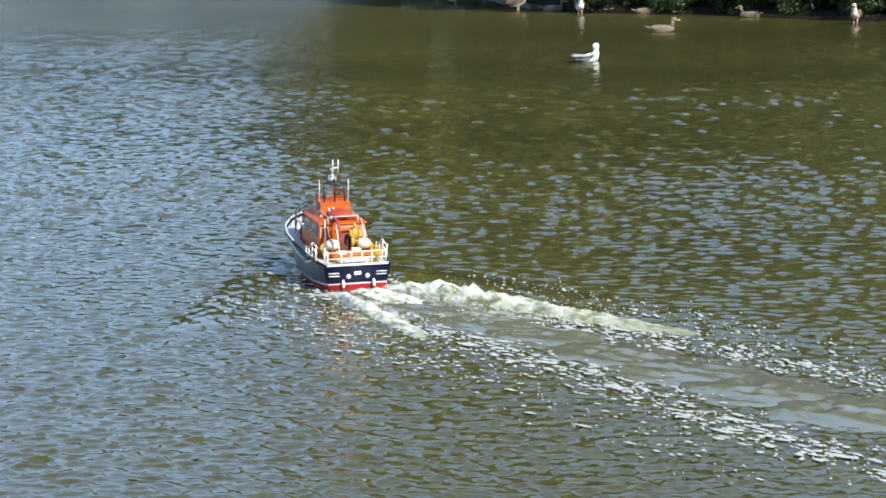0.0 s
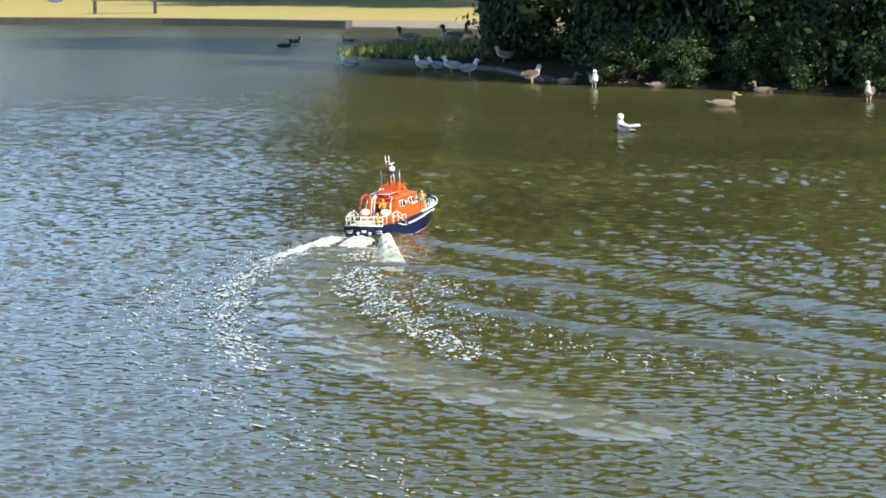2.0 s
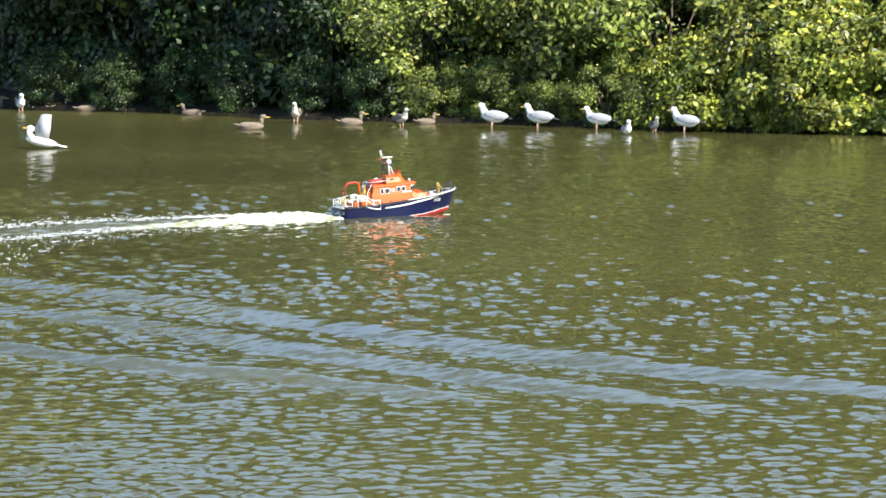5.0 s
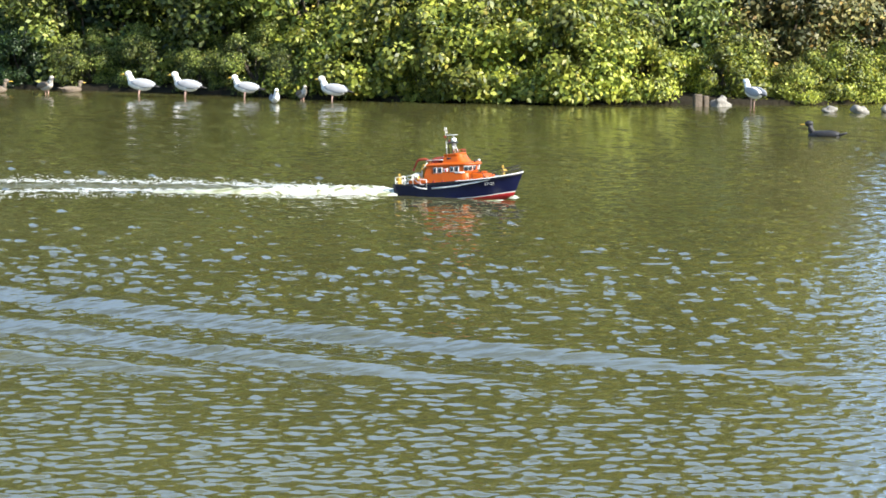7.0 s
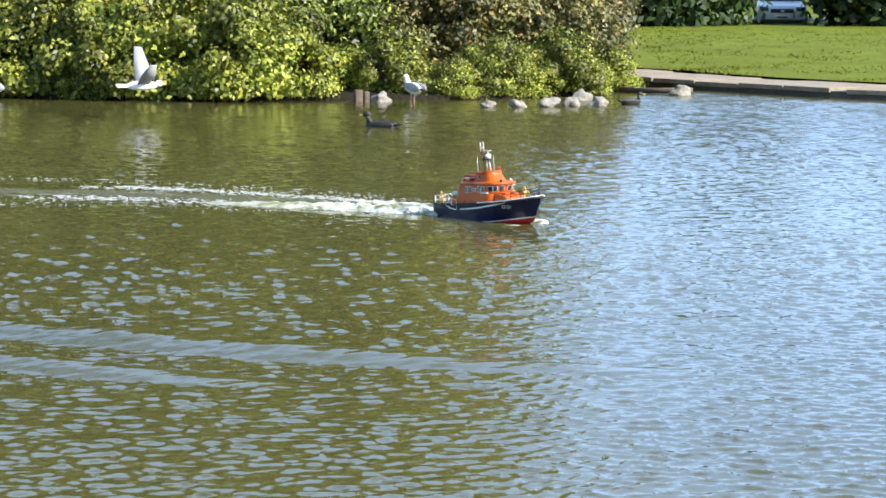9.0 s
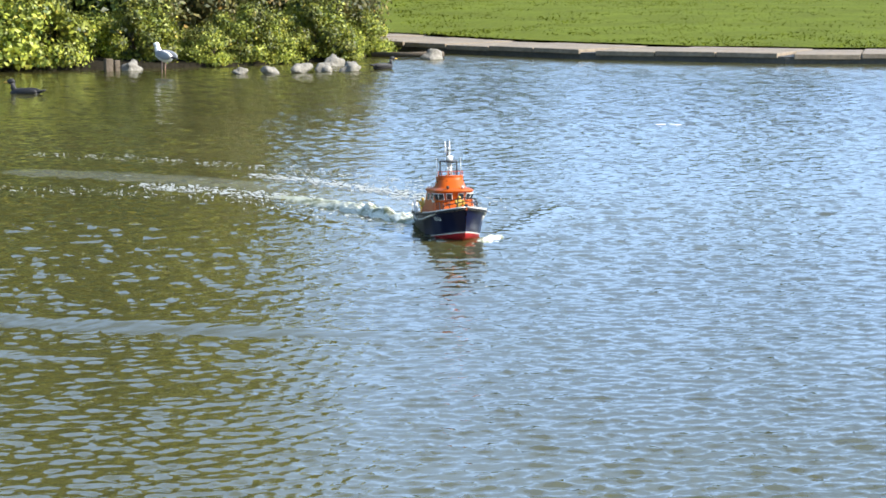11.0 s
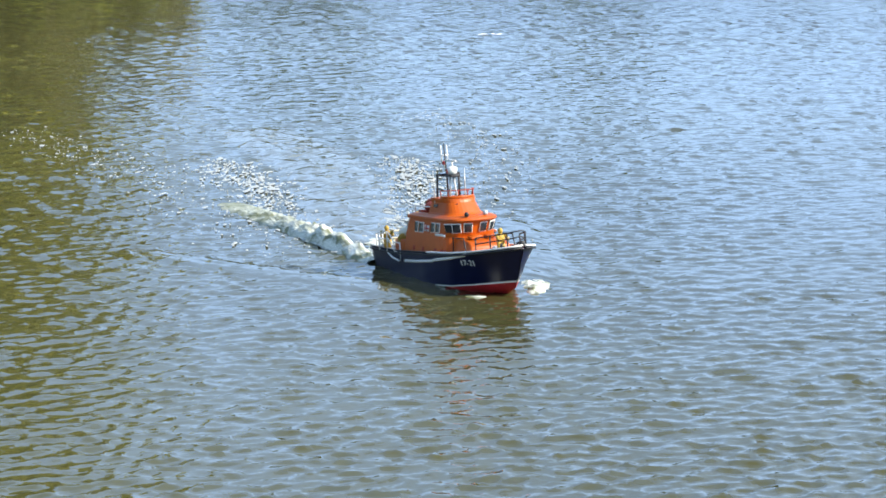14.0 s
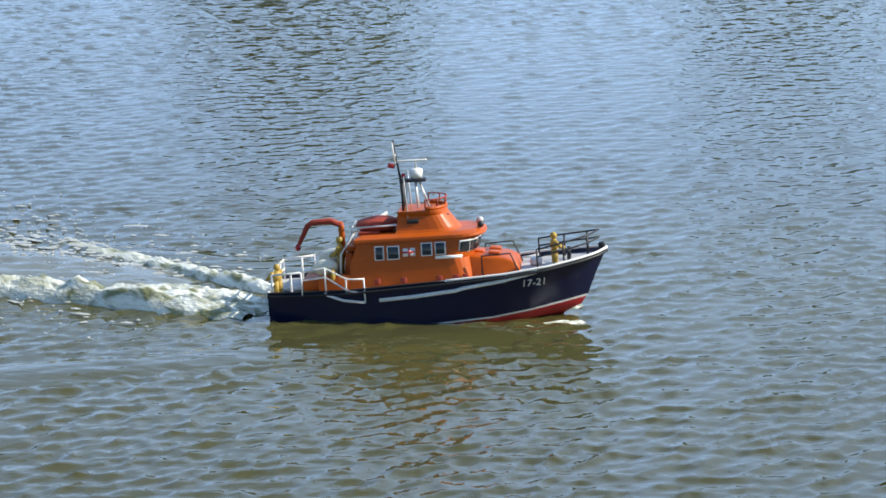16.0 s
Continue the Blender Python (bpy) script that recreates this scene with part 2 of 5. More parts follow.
def prism(bm, profile, wb, wt, bev=0.008):
    """A side profile of (x, z) given width across y, wb at its lowest and wt at its highest point (half widths)."""
    z0, z1 = min(p[1] for p in profile), max(p[1] for p in profile)
    w = lambda z: wb + (wt - wb) * (z - z0) / (z1 - z0)
    L = [bm.verts.new((x, w(z), z)) for x, z in profile]
    R = [bm.verts.new((x, -w(z), z)) for x, z in profile]
    n, fs = len(profile), []
    fs.append(bm.faces.new(L)), fs.append(bm.faces.new(R[::-1]))
    for i in range(n):
        fs.append(bm.faces.new((L[i], R[i], R[(i + 1) % n], L[(i + 1) % n])))
    if bev:
        bmesh.ops.bevel(bm, geom=list({e for f in fs for e in f.edges}), offset=bev, segments=3, affect="EDGES", profile=0.5)
    return bm


def B():
    return bmesh.new()


# ---- ground, water and banks ----
def sheet(name, outline, z, material, kind="structure", depth=0.0, label="", category=""):
    bm = B()
    top = [bm.verts.new((x, y, z)) for x, y in outline]
    bm.faces.new(top)
    if depth:
        low = [bm.verts.new((x, y, z - depth)) for x, y in outline]
        bm.faces.new(low[::-1])
        for i in range(len(top)):
            j = (i + 1) % len(top)
            bm.faces.new((top[i], low[i], low[j], top[j]))
    bmesh.ops.triangulate(bm, faces=[f for f in bm.faces if len(f.verts) > 4])
    return tagged(part(name, bm, material, smooth=False), label, category, "", kind)


sheet("ground", [(-2500, -2500), (2500, -2500), (2500, 2500), (-2500, 2500)], -0.5, SOIL, label="dark muddy bed under the pond and beyond", category="ground")

# the pond's surface: a fan of cells that widen with distance, raised into wavelets
wr = np.random.RandomState(8)
WAVES = []
for k in range(80):
    lam = 0.05 * (3.8 ** (k / 79))
    ang_ = math.radians(255 + wr.normal() * 30)
    WAVES.append((2 * math.pi / lam * math.cos(ang_), 2 * math.pi / lam * math.sin(ang_), wr.uniform(0, 6.28), lam, 0.0044 * lam * (lam / 0.13) ** -0.4 * wr.uniform(0.6, 1.4)))

LONG = []  # longer wavelets, raised with distance from the camera so they show far out
for k in range(26):
    lam = 0.13 * (2.9 ** (k / 25))
    ang_ = math.radians(258 + wr.normal() * 26)
    LONG.append((2 * math.pi / lam * math.cos(ang_), 2 * math.pi / lam * math.sin(ang_), wr.uniform(0, 6.28), lam, 0.0042 * lam * wr.uniform(0.6, 1.4)))


def waves(x, y, cell=0.03, chop=None):
    """Height of the wavelets at places in the world; those finer than the cells are left out.
    With chop also the sideways shift that draws the water up into sharp crests."""
    x, y, cell = np.asarray(x, float), np.asarray(y, float), np.asarray(cell, float)
    z, sx, sy = np.zeros_like(x), np.zeros_like(x), np.zeros_like(x)
    # both sets of wavelets gain height with distance from the camera
    far_gain = np.interp(np.hypot(x, y), (9, 14, 28, 45), (.12, .3, .75, 1.1))
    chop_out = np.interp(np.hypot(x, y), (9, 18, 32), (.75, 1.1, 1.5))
    for waves_, gain, bend in ((WAVES, chop_out, .5), (LONG, far_gain, .7)):
        for kx, ky, ph, lam, amp in waves_:
            a_ = gain * amp * np.clip((lam / cell - 1.1) / 1.3, 0, 1)
            f = kx * x + ky * y + ph + bend * np.sin(0.27 * kx * y - 0.24 * ky * x)
            z += a_ * np.sin(f)
            if chop:
                c_ = a_ * np.cos(f) * chop * lam / (2 * math.pi)
                sx, sy = sx + c_ * kx, sy + c_ * ky
    gust = 1.1 + 0.35 * np.sin(0.23 * x + 0.31 * y + 1.0) * np.sin(0.17 * x - 0.29 * y)
    gust = gust * np.interp(np.degrees(np.arctan2(x, y)), (-25, -3, 6), (1.3, 1.3, 1.0))
    return (z * gust, sx * gust, sy * gust) if chop else z * gust


def grid_mesh(name, V, rows_n, cols_n, material, extra=()):
    i = np.arange((rows_n - 1) * cols_n).reshape(rows_n - 1, cols_n)[:, :-1].ravel()
    quads = np.stack([i, i + 1, i + cols_n + 1, i + cols_n], 1)
    V = np.asarray(V, float).reshape(-1, 3)
    if len(extra):
        quads = np.vstack([quads, [[len(V), len(V) + 1, len(V) + 2, len(V) + 3]]])
        V = np.vstack([V, extra])
    me = bpy.data.meshes.new(name)
    n = len(quads)
    me.vertices.add(len(V)), me.loops.add(4 * n), me.polygons.add(n)
    me.vertices.foreach_set("co", V.ravel())
    me.loops.foreach_set("vertex_index", quads.ravel())
    me.polygons.foreach_set("loop_start", np.arange(0, 4 * n, 4))
    me.update(calc_edges=True)
    me.polygons.foreach_set("use_smooth", np.ones(n, bool))
    me.materials.append(material)
    return me


rad = [6.0]
while rad[-1] < 200:
    rad.append(rad[-1] * (1.0024 if rad[-1] < 64 else 1.03))
az = np.arange(radians(-27.0), radians(61.0), 0.00195)
RR, AA = np.meshgrid(rad, az[::-1], indexing="ij")
WX, WY = RR * np.sin(AA), RR * np.cos(AA)
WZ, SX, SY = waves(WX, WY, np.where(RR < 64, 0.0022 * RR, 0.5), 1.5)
calm = np.clip((70 - RR) / 25, 0, 1)
WX, WY, WZ = WX + SX * calm, WY + SY * calm, WZ * calm
me = grid_mesh("water", np.stack([WX, WY, WZ], -1), len(rad), len(az), WATER, [(-220, -6, -.09), (150, -6, -.09), (150, 200, -.09), (-220, 200, -.09)])
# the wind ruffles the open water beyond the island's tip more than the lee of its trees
# taken by bearing and distance from the camera, rougher farther out
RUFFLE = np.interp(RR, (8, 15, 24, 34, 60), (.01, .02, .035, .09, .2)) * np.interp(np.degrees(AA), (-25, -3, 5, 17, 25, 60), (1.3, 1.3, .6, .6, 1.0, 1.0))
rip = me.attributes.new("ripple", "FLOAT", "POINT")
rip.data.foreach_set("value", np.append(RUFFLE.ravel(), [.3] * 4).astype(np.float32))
water = tagged(new("water", me), "rippled murky green pond water reflecting trees and sky", "water", "", "structure")

# right bank: lawn behind a concrete edge
BANK = [(17.5, 66), (20.4, 55), (21.6, 49.5), (21.9, 45.6), (23.2, 41.5), (25.6, 38.2), (28.5, 36.0), (34, 33.4), (48, 29.5), (75, 24), (110, 20)]


def offset(line, d):
    out = []
    for i, p in enumerate(line):
        a, b = Vector(line[max(i - 1, 0)]), Vector(line[min(i + 1, len(line) - 1)])
        t = (b - a).normalized()
        out.append((p[0] - t.y * d, p[1] + t.x * d))
    return out


lawn_edge = offset(BANK, 2.3)
bm = B()
nx, ny = 70, 60
grid = []
for i in range(nx + 1):
    u = i / nx * (len(BANK) - 1)
    k, f = min(int(u), len(BANK) - 2), u - min(int(u), len(BANK) - 2)
    base = Vector(lawn_edge[k]).lerp(Vector(lawn_edge[k + 1]), f)
    col = []
    for j in range(ny + 1):
        d = 160 * (j / ny) ** 2
        x, y = base.x + d * 0.38, base.y + d * 0.92
        z = 0.2 + 0.22 * min(1, d / 12) + 0.1 * noise.noise((x * 0.07, y * 0.07, 0)) * min(1, d / 8) + 0.02 * noise.noise((x * 0.9, y * 0.9, 3))
        col.append(bm.verts.new((x, y, z)))
    grid.append(col)
for i in range(nx):
    for j in range(ny):
        bm.faces.new((grid[i][j], grid[i + 1][j], grid[i + 1][j + 1], grid[i][j + 1]))
bmesh.ops.reverse_faces(bm, faces=bm.faces)
tagged(part("lawn_right", bm, GRASS), "mown green lawn sloping up from the pond edge", "lawn", "", "structure")

r = np.random.RandomState(6)
V, Fc = [], []
for k in range(8000):
    u = r.uniform(2, 7)
    i0 = min(int(u), len(BANK) - 2)
    base = Vector(lawn_edge[i0]).lerp(Vector(lawn_edge[i0 + 1]), u - i0)
    d = 0.15 + 36 * r.rand() ** 1.8
    x, y = base.x + d * .38, base.y + d * .92
    if noise.noise((x * .5, y * .5, 2)) < r.uniform(-.4, .5):
        continue
    z = 0.2 + 0.22 * min(1, d / 12) + 0.1 * noise.noise((x * 0.07, y * 0.07, 0)) * min(1, d / 8) - .02
    for _ in range(3):
        a, w, h = r.uniform(0, 6.28), r.uniform(.012, .03), r.uniform(.03, .07)
        x1, y1, i = x + r.uniform(-.12, .12), y + r.uniform(-.12, .12), len(V)
        V += [(x1 - w * math.cos(a), y1 - w * math.sin(a), z), (x1 + w * math.cos(a), y1 + w * math.sin(a), z), (x1 + r.uniform(-.1, .1), y1 + r.uniform(-.1, .1), z + h)]
        Fc.append((i, i + 1, i + 2))
tagged(part("grass_tufts", (V, Fc), GRASS, smooth=False), "longer tufts in the sunlit lawn", "grass", "", "stuff")
bm = B()
back, kerb = offset(BANK, 2.5), offset(BANK, 0.06)
rings = []
for i in range(len(BANK)):
    rings.append([bm.verts.new((*kerb[i], -0.5)), bm.verts.new((*kerb[i], 0.13)), bm.verts.new((*back[i], 0.15)), bm.verts.new((*back[i], -0.5))])
for a, b in zip(rings, rings[1:]):
    for k in range(3):
        bm.faces.new((a[k], b[k], b[k + 1], a[k + 1]))
pavement = tagged(part("pavement", bm, WALL_DARK, smooth=False), "low dark concrete edge and path round the pond", "pavement", "", "structure")


def along(line, s):
    for a, b in zip(line, line[1:]):
        a, b = Vector(a), Vector(b)
        if s <= (b - a).length:
            return a.lerp(b, s / (b - a).length), (b - a).normalized()
        s -= (b - a).length
    return b, (b - a).normalized()


# left far bank: dry lawn, a low dark wall and a pale concrete apron
LEFT = [(-200, 150), (-90, 141), (-44, 138), (-33, 133), (-21.5, 123.5), (-13, 117), (4, 112), (30, 108)]
edge = offset(LEFT, 3.0)
bm = B()
rows_ = [[(*p, z) for p, z in ((l, -0.5), (l, 0.06), (e_, 0.32))] for l, e_ in zip(LEFT, edge)]
vs = [[bm.verts.new(p) for p in r] for r in rows_]
for a, b in zip(vs, vs[1:]):
    for k in range(2):
        bm.faces.new((a[k], b[k], b[k + 1], a[k + 1]))
tagged(part("concrete_apron", bm, CONCRETE, smooth=False), "pale sunlit concrete apron along the far shore", "pavement", "", "structure")
bm = B()
far = [(x * 1.6, y + 260) for x, y in LEFT]
vs = []
for p, q in zip(edge, far):
    vs.append([bm.verts.new((p[0] + (q[0] - p[0]) * s, p[1] + (q[1] - p[1]) * s, 0.3 + 0.5 * min(1, s * 3) + 0.1 * noise.noise((p[0] * .05, s * 9, 1)))) for s in np.linspace(0, 1, 14)])
for a, b in zip(vs, vs[1:]):
    for k in range(13):
        bm.faces.new((a[k], b[k], b[k + 1], a[k + 1]))
tagged(part("lawn_far", bm, DRY_GRASS), "dry yellowed grass on the far bank", "lawn", "", "structure")

# long park bench with iron ends on the far lawn
bench = tagged(new("park_bench"), "long brown-slatted park bench with black iron ends on grass", "bench")
bench.location, bench.rotation_euler = (-39.7, 149.8, 0.36), (0, 0, radians(14))
for sx in (-1.8, 1.8):
    bm = B()
    for y in (-.32, .32):
        box(bm, (sx, y, .3), (.2, .09, .9), bev=.02)
    box(bm, (sx, .4, 1.05), (.16, .08, .8), bev=.02)
    box(bm, (sx, 0, .7), (.16, .75, .09), bev=.02)
    box(bm, (sx, 0, .3), (.1, .6, .06), Matrix.Rotation(radians(35), 4, 'X'))
    part("iron_end", bm, BLACK, bench, "black cast-iron bench end", smooth=False)
for y, z in ((-.34, .8), (-.12, .8), (.1, .8), (.32, .95), (.34, 1.15), (.36, 1.35)):
    bm = B()
    box(bm, (0, y, z), (4.0, .16 if z < .9 else .05, .06 if z < .9 else .14), bev=.01)
    part("slat", bm, BARK, bench, smooth=False)
bm = B()
wall_line = [(x, y - 0.25) for x, y in LEFT[:5]]
for (x0, y0), (x1, y1) in zip(wall_line, wall_line[1:]):
    d = Vector((x1 - x0, y1 - y0, 0))
    box(bm, ((x0 + x1) / 2, (y0 + y1) / 2, 0.05), (d.length + 0.3, 0.45, 0.62), Matrix.Rotation(math.atan2(d.y, d.x), 4, "Z"), 0.03)
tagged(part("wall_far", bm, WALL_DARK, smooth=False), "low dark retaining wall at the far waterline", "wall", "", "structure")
# near bank behind the camera
sheet("bank_near", [(-220, 1.2), (150, 1.2), (150, -200), (-220, -200)], 0.75, GRASS, depth=1.3, label="grassy near bank", category="bank")

# island
SHORE = [(-12.0, 73.5), (-7.5, 66.4), (-5.6, 59.5), (-4.0, 56.2), (-1.0, 54.6), (1.4, 51.0), (3.5, 49.5), (5.6, 48.2), (8.2, 45.6), (10, 44.5), (12.3, 43.2), (14.3, 42.8), (16.6, 42.6), (19.6, 43.6), (21.4, 46.2)]
outline = SHORE + [(23.0, 52), (21, 70), (12, 92), (-2, 101), (-11, 98), (-14.5, 86)]
bm = B()
c = Vector((5, 68))
prev = None
for s, z in ((1.0, -0.4), (1.0, 0.06), (0.985, 0.14), (0.9, 0.22), (0.5, 0.35), (0.02, 0.4)):
    ring = [bm.verts.new((c.x + (x - c.x) * s, c.y + (y - c.y) * s, z + 0.03 * noise.noise((x, y, z)))) for x, y in outline]
    if prev:
        for k in range(len(ring)):
            bm.faces.new((prev[k], prev[(k + 1) % len(ring)], ring[(k + 1) % len(ring)], ring[k]))
    prev = ring
tagged(part("island", bm, SOIL), "dark soil of the wooded island", "ground", "", "structure")
bm = B()
for (x0, y0), (x1, y1) in zip(SHORE[:2], SHORE[1:3]):
    d = Vector((x1 - x0, y1 - y0, 0))
    box(bm, ((x0 + x1) / 2 + 0.1, (y0 + y1) / 2 - 0.3, -.04), (d.length + 0.2, 0.4, 0.26), Matrix.Rotation(math.atan2(d.y, d.x), 4, "Z"), 0.03)
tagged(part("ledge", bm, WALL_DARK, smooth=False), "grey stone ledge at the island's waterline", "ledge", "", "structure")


# ---- leaves and trees ----
def leaf_cloud(name, seed, clumps, per, rx, ry, rz, zc, size, sigma, material, parent=None, shell=0.55, floor=0.03):
    """Clumps of small folded leaves round an uneven egg of a crown, one mesh."""
    r = np.random.RandomState(seed)
    d = r.normal(size=(clumps, 3))
    d /= np.linalg.norm(d, axis=1)[:, None]
    rad = shell + (1.08 - shell) * r.rand(clumps, 1) ** 0.6
    cen = d * rad * (rx, ry, rz) + (0, 0, zc)
    sig = sigma * (0.6 + 0.8 * r.rand(clumps, 1))
    pos = np.repeat(cen, per, 0) + r.normal(size=(clumps * per, 3)) * np.repeat(sig, per, 0) * (1, 1, 0.8)
    out = np.repeat(d, per, 0)
    keep = pos[:, 2] > floor
    pos, out = pos[keep], out[keep]
    n = len(pos)
    ball = (pos - np.repeat(cen, per, 0)[keep]) / np.repeat(sig, per, 0)[keep]
    nor = ball * 0.5 + out * 0.25 + r.normal(size=(n, 3)) * 0.6 + (0, 0, 0.3)
    nor /= np.linalg.norm(nor, axis=1)[:, None]
    t = np.cross(nor, r.normal(size=(n, 3)))
    t /= np.linalg.norm(t, axis=1)[:, None]
    b = np.cross(nor, t)
    s = size * (0.6 + 0.8 * r.rand(n, 1))
    v = np.stack([pos - t * s, pos + b * s * 0.55 + nor * s * 0.15, pos + t * s, pos - b * s * 0.55 + nor * s * 0.15], 1).reshape(-1, 3)
    me = bpy.data.meshes.new(name)
    me.vertices.add(4 * n), me.loops.add(4 * n), me.polygons.add(n)
    me.vertices.foreach_set("co", v.ravel())
    me.loops.foreach_set("vertex_index", np.arange(4 * n))
    me.polygons.foreach_set("loop_start", np.arange(0, 4 * n, 4))
    me.update(calc_edges=True)
    me.materials.append(material)
    ob = new(name, me)
    if parent:
        ob.parent = parent
    return ob


def stems(bm, r, n, height, spread, thick):
    for _ in range(n):
        a = r.uniform(0, 6.28)
        q = r.uniform(0.3, 1) * spread
        p = [Vector((0, 0, 0))]
        for k in range(1, 5):
            p.append(Vector((math.cos(a) * q * k / 4 + r.uniform(-.12, .12), math.sin(a) * q * k / 4 + r.uniform(-.12, .12), height * r.uniform(0.75, 1) * (k / 4) ** 0.8)))
        tube(bm, p, [thick * (1 - 0.2 * k) for k in range(5)], 6)
    return bm


def make_bush(seed, material, rx, rz, clumps, per, size, sigma, label):
    r = random.Random(seed)
    bush = new("bush")
    part("branchwork", stems(B(), r, 9, rz * 1.3, rx * 0.7, 0.045), BARK, bush, "bare grey-brown stems")
    leaf_cloud("foliage", seed, clumps, per, rx, rx * 0.85, rz, rz * 0.72, size, sigma, material, bush)
    return tagged(bush, label, "bush", "shrubs on the island shore")


def make_tree(seed, material, height, spread, clumps, per, size, label):
    r = random.Random(seed)
    tree = new("tree")
    bm = B()
    pts = [Vector((0, 0, -0.3))]
    for k in range(1, 7):
        pts.append(Vector((r.uniform(-.3, .3), r.uniform(-.3, .3), height * 0.13 * k)))
    tube(bm, pts, [0.3 - 0.04 * k for k in range(7)], 10)
    for k in range(9):
        a, z0 = r.uniform(0, 6.28), height * r.uniform(0.2, 0.65)
        q = spread * r.uniform(0.4, 0.8)
        tube(bm, [(0, 0, z0), (math.cos(a) * q * .5, math.sin(a) * q * .5, z0 + height * .1), (math.cos(a) * q, math.sin(a) * q, z0 + height * .16)], [0.13, 0.08, 0.03], 6)
    part("trunk", bm, BARK, tree, "rough grey-brown trunk with limbs")
    leaf_cloud("crown", seed, clumps, per, spread, spread, height * 0.42, height * 0.58, size, spread * 0.14, material, tree, shell=0.35, floor=height * 0.1)
    return tagged(tree, label, "tree", "trees on the island")


def scatter(proto, places):
    """Copies of a thing at (x, y, z, turn, scale); the first place takes the thing itself."""
    for k, (x, y, z, turn, sc) in enumerate(places):
        m = pose(x, y, z, 0, 0, turn)
        if k == 0:
            proto.scale = (sc, sc, sc)
            proto.location, proto.rotation_euler = (x, y, z), (0, 0, radians(turn))
        else:
            ob = copy_thing(proto, m)
            ob.scale = (sc, sc, sc)


# these dark shrubs also stand in for shaded hollows between the lit bushes
deep = make_bush(11, LEAF_DEEP_SHADE, 2.0, 2.2, 60, 400, 0.072, 0.26, "dense green shrub overhanging the island shore, shade in its leaf colour")
scatter(deep, [(-5.6, 68.5, .1, 0, 1.25), (-3.2, 62.5, .1, 50, 1.1), (-1.2, 59.2, .1, 100, 1.2), (0.4, 56.5, .1, 160, 1.05), (2.4, 54.2, .1, 210, 1.15), (3.2, 52.4, .1, 20, .8),
               (5.6, 53.2, .1, 250, 1.25), (-2.8, 66, .1, 300, 1.5), (1.5, 60, .1, 80, 1.6), (8.5, 53, .1, 130, 1.5), (12, 51, .1, 30, 1.5), (15.5, 50, .1, 190, 1.4), (16.2, 47.4, .1, 60, 1.0), (16.9, 48.6, .1, 310, 1.15), (18.5, 50.5, .1, 270, 1.3), (5, 58, .1, 10, 1.6)])
mid = make_bush(12, LEAF_MID, 1.9, 2.0, 46, 760, 0.058, 0.23, "mid-green shrub with sunlit leaves at the water's edge")
scatter(mid, [(4.6, 51.0, .1, 0, .95), (6.9, 49.6, .1, 70, 1.1), (8.9, 48.4, .1, 140, 1.15), (1.2, 54.2, .15, 180, .6), (14.5, 46.0, .1, 210, .9), (13.6, 48, .1, 280, 1.25)])
lime = make_bush(13, LEAF_LIME, 1.5, 1.05, 48, 480, 0.06, 0.2, "low yellow-green bramble bank in full sun")
scatter(lime, [(9.6, 45.8, .05, 0, .95), (10.6, 44.9, .05, 60, .9), (11.9, 44.2, .05, 130, .95), (12.9, 43.6, .05, 200, .85), (13.6, 43.7, .05, 260, .6), (10.9, 46.3, .1, 300, 1.2), (12.5, 45.7, .1, 20, 1.15), (15.3, 43.6, .05, 90, .55), (8.6, 46.4, .05, 170, .75), (17.3, 43.4, .05, 40, .5), (18.7, 43.7, .05, 100, .55)])
scatter(copy_thing(lime, pose(0, 0, 0)), [(9.0, 45.5, .0, 15, .36), (10.0, 44.7, .0, 75, .4), (11.2, 44.0, .0, 145, .36), (12.3, 43.5, .0, 230, .38), (16.4, 43.0, .0, 310, .34), (18.0, 43.25, .0, 190, .36), (19.3, 43.8, .0, 260, .36), (20.3, 45.0, .0, 330, .42)])
scatter(copy_thing(deep, pose(0, 0, 0)), [(-3.6, 56.6, .0, 15, .34), (-2.2, 55.7, .0, 95, .32), (-.6, 54.9, .0, 165, .36), (.6, 53.2, .0, 255, .34), (2.0, 51.4, .0, 35, .32), (3.2, 50.4, .0, 115, .34)])
scatter(copy_thing(mid, pose(0, 0, 0)), [(4.4, 49.6, .0, 205, .34), (5.4, 49.0, .0, 285, .36), (6.4, 48.0, .0, 55, .34), (7.3, 47.0, .0, 135, .38), (8.1, 46.3, .0, 215, .34)])
rust = make_bush(14, LEAF_RUST, 1.7, 2.0, 70, 480, 0.05, 0.2, "tall shrub turning autumn brown and green")
scatter(rust, [(17.6, 46.2, .1, 0, 1.05), (19.6, 46.4, .1, 90, 1.0), (18.5, 48, .1, 200, 1.3), (20.3, 47.4, .1, 300, .8)])

# sunlight is put into this leaf colour, to brighten the crowns' reflections
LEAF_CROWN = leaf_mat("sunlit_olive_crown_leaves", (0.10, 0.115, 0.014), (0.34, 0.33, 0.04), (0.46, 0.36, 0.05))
oak = make_tree(21, LEAF_CROWN, 14.5, 4.3, 140, 115, 0.25, "tall leafy tree on the island")
scatter(oak, [(-9.2, 80, .2, 0, 1.45), (-4, 75, .2, 220, 1.1), (-1, 70, .2, 40, 1.05), (3.5, 63, .2, 90, 1.0), (7.5, 59, .2, 140, 1.0), (12, 57, .2, 200, 1.02), (16, 55, .2, 250, 1.05), (19, 57, .2, 20, 1.05), (0, 84, .2, 120, 1.1), (9, 72, .2, 180, 1.15), (15, 68, .2, 300, 1.0) ])
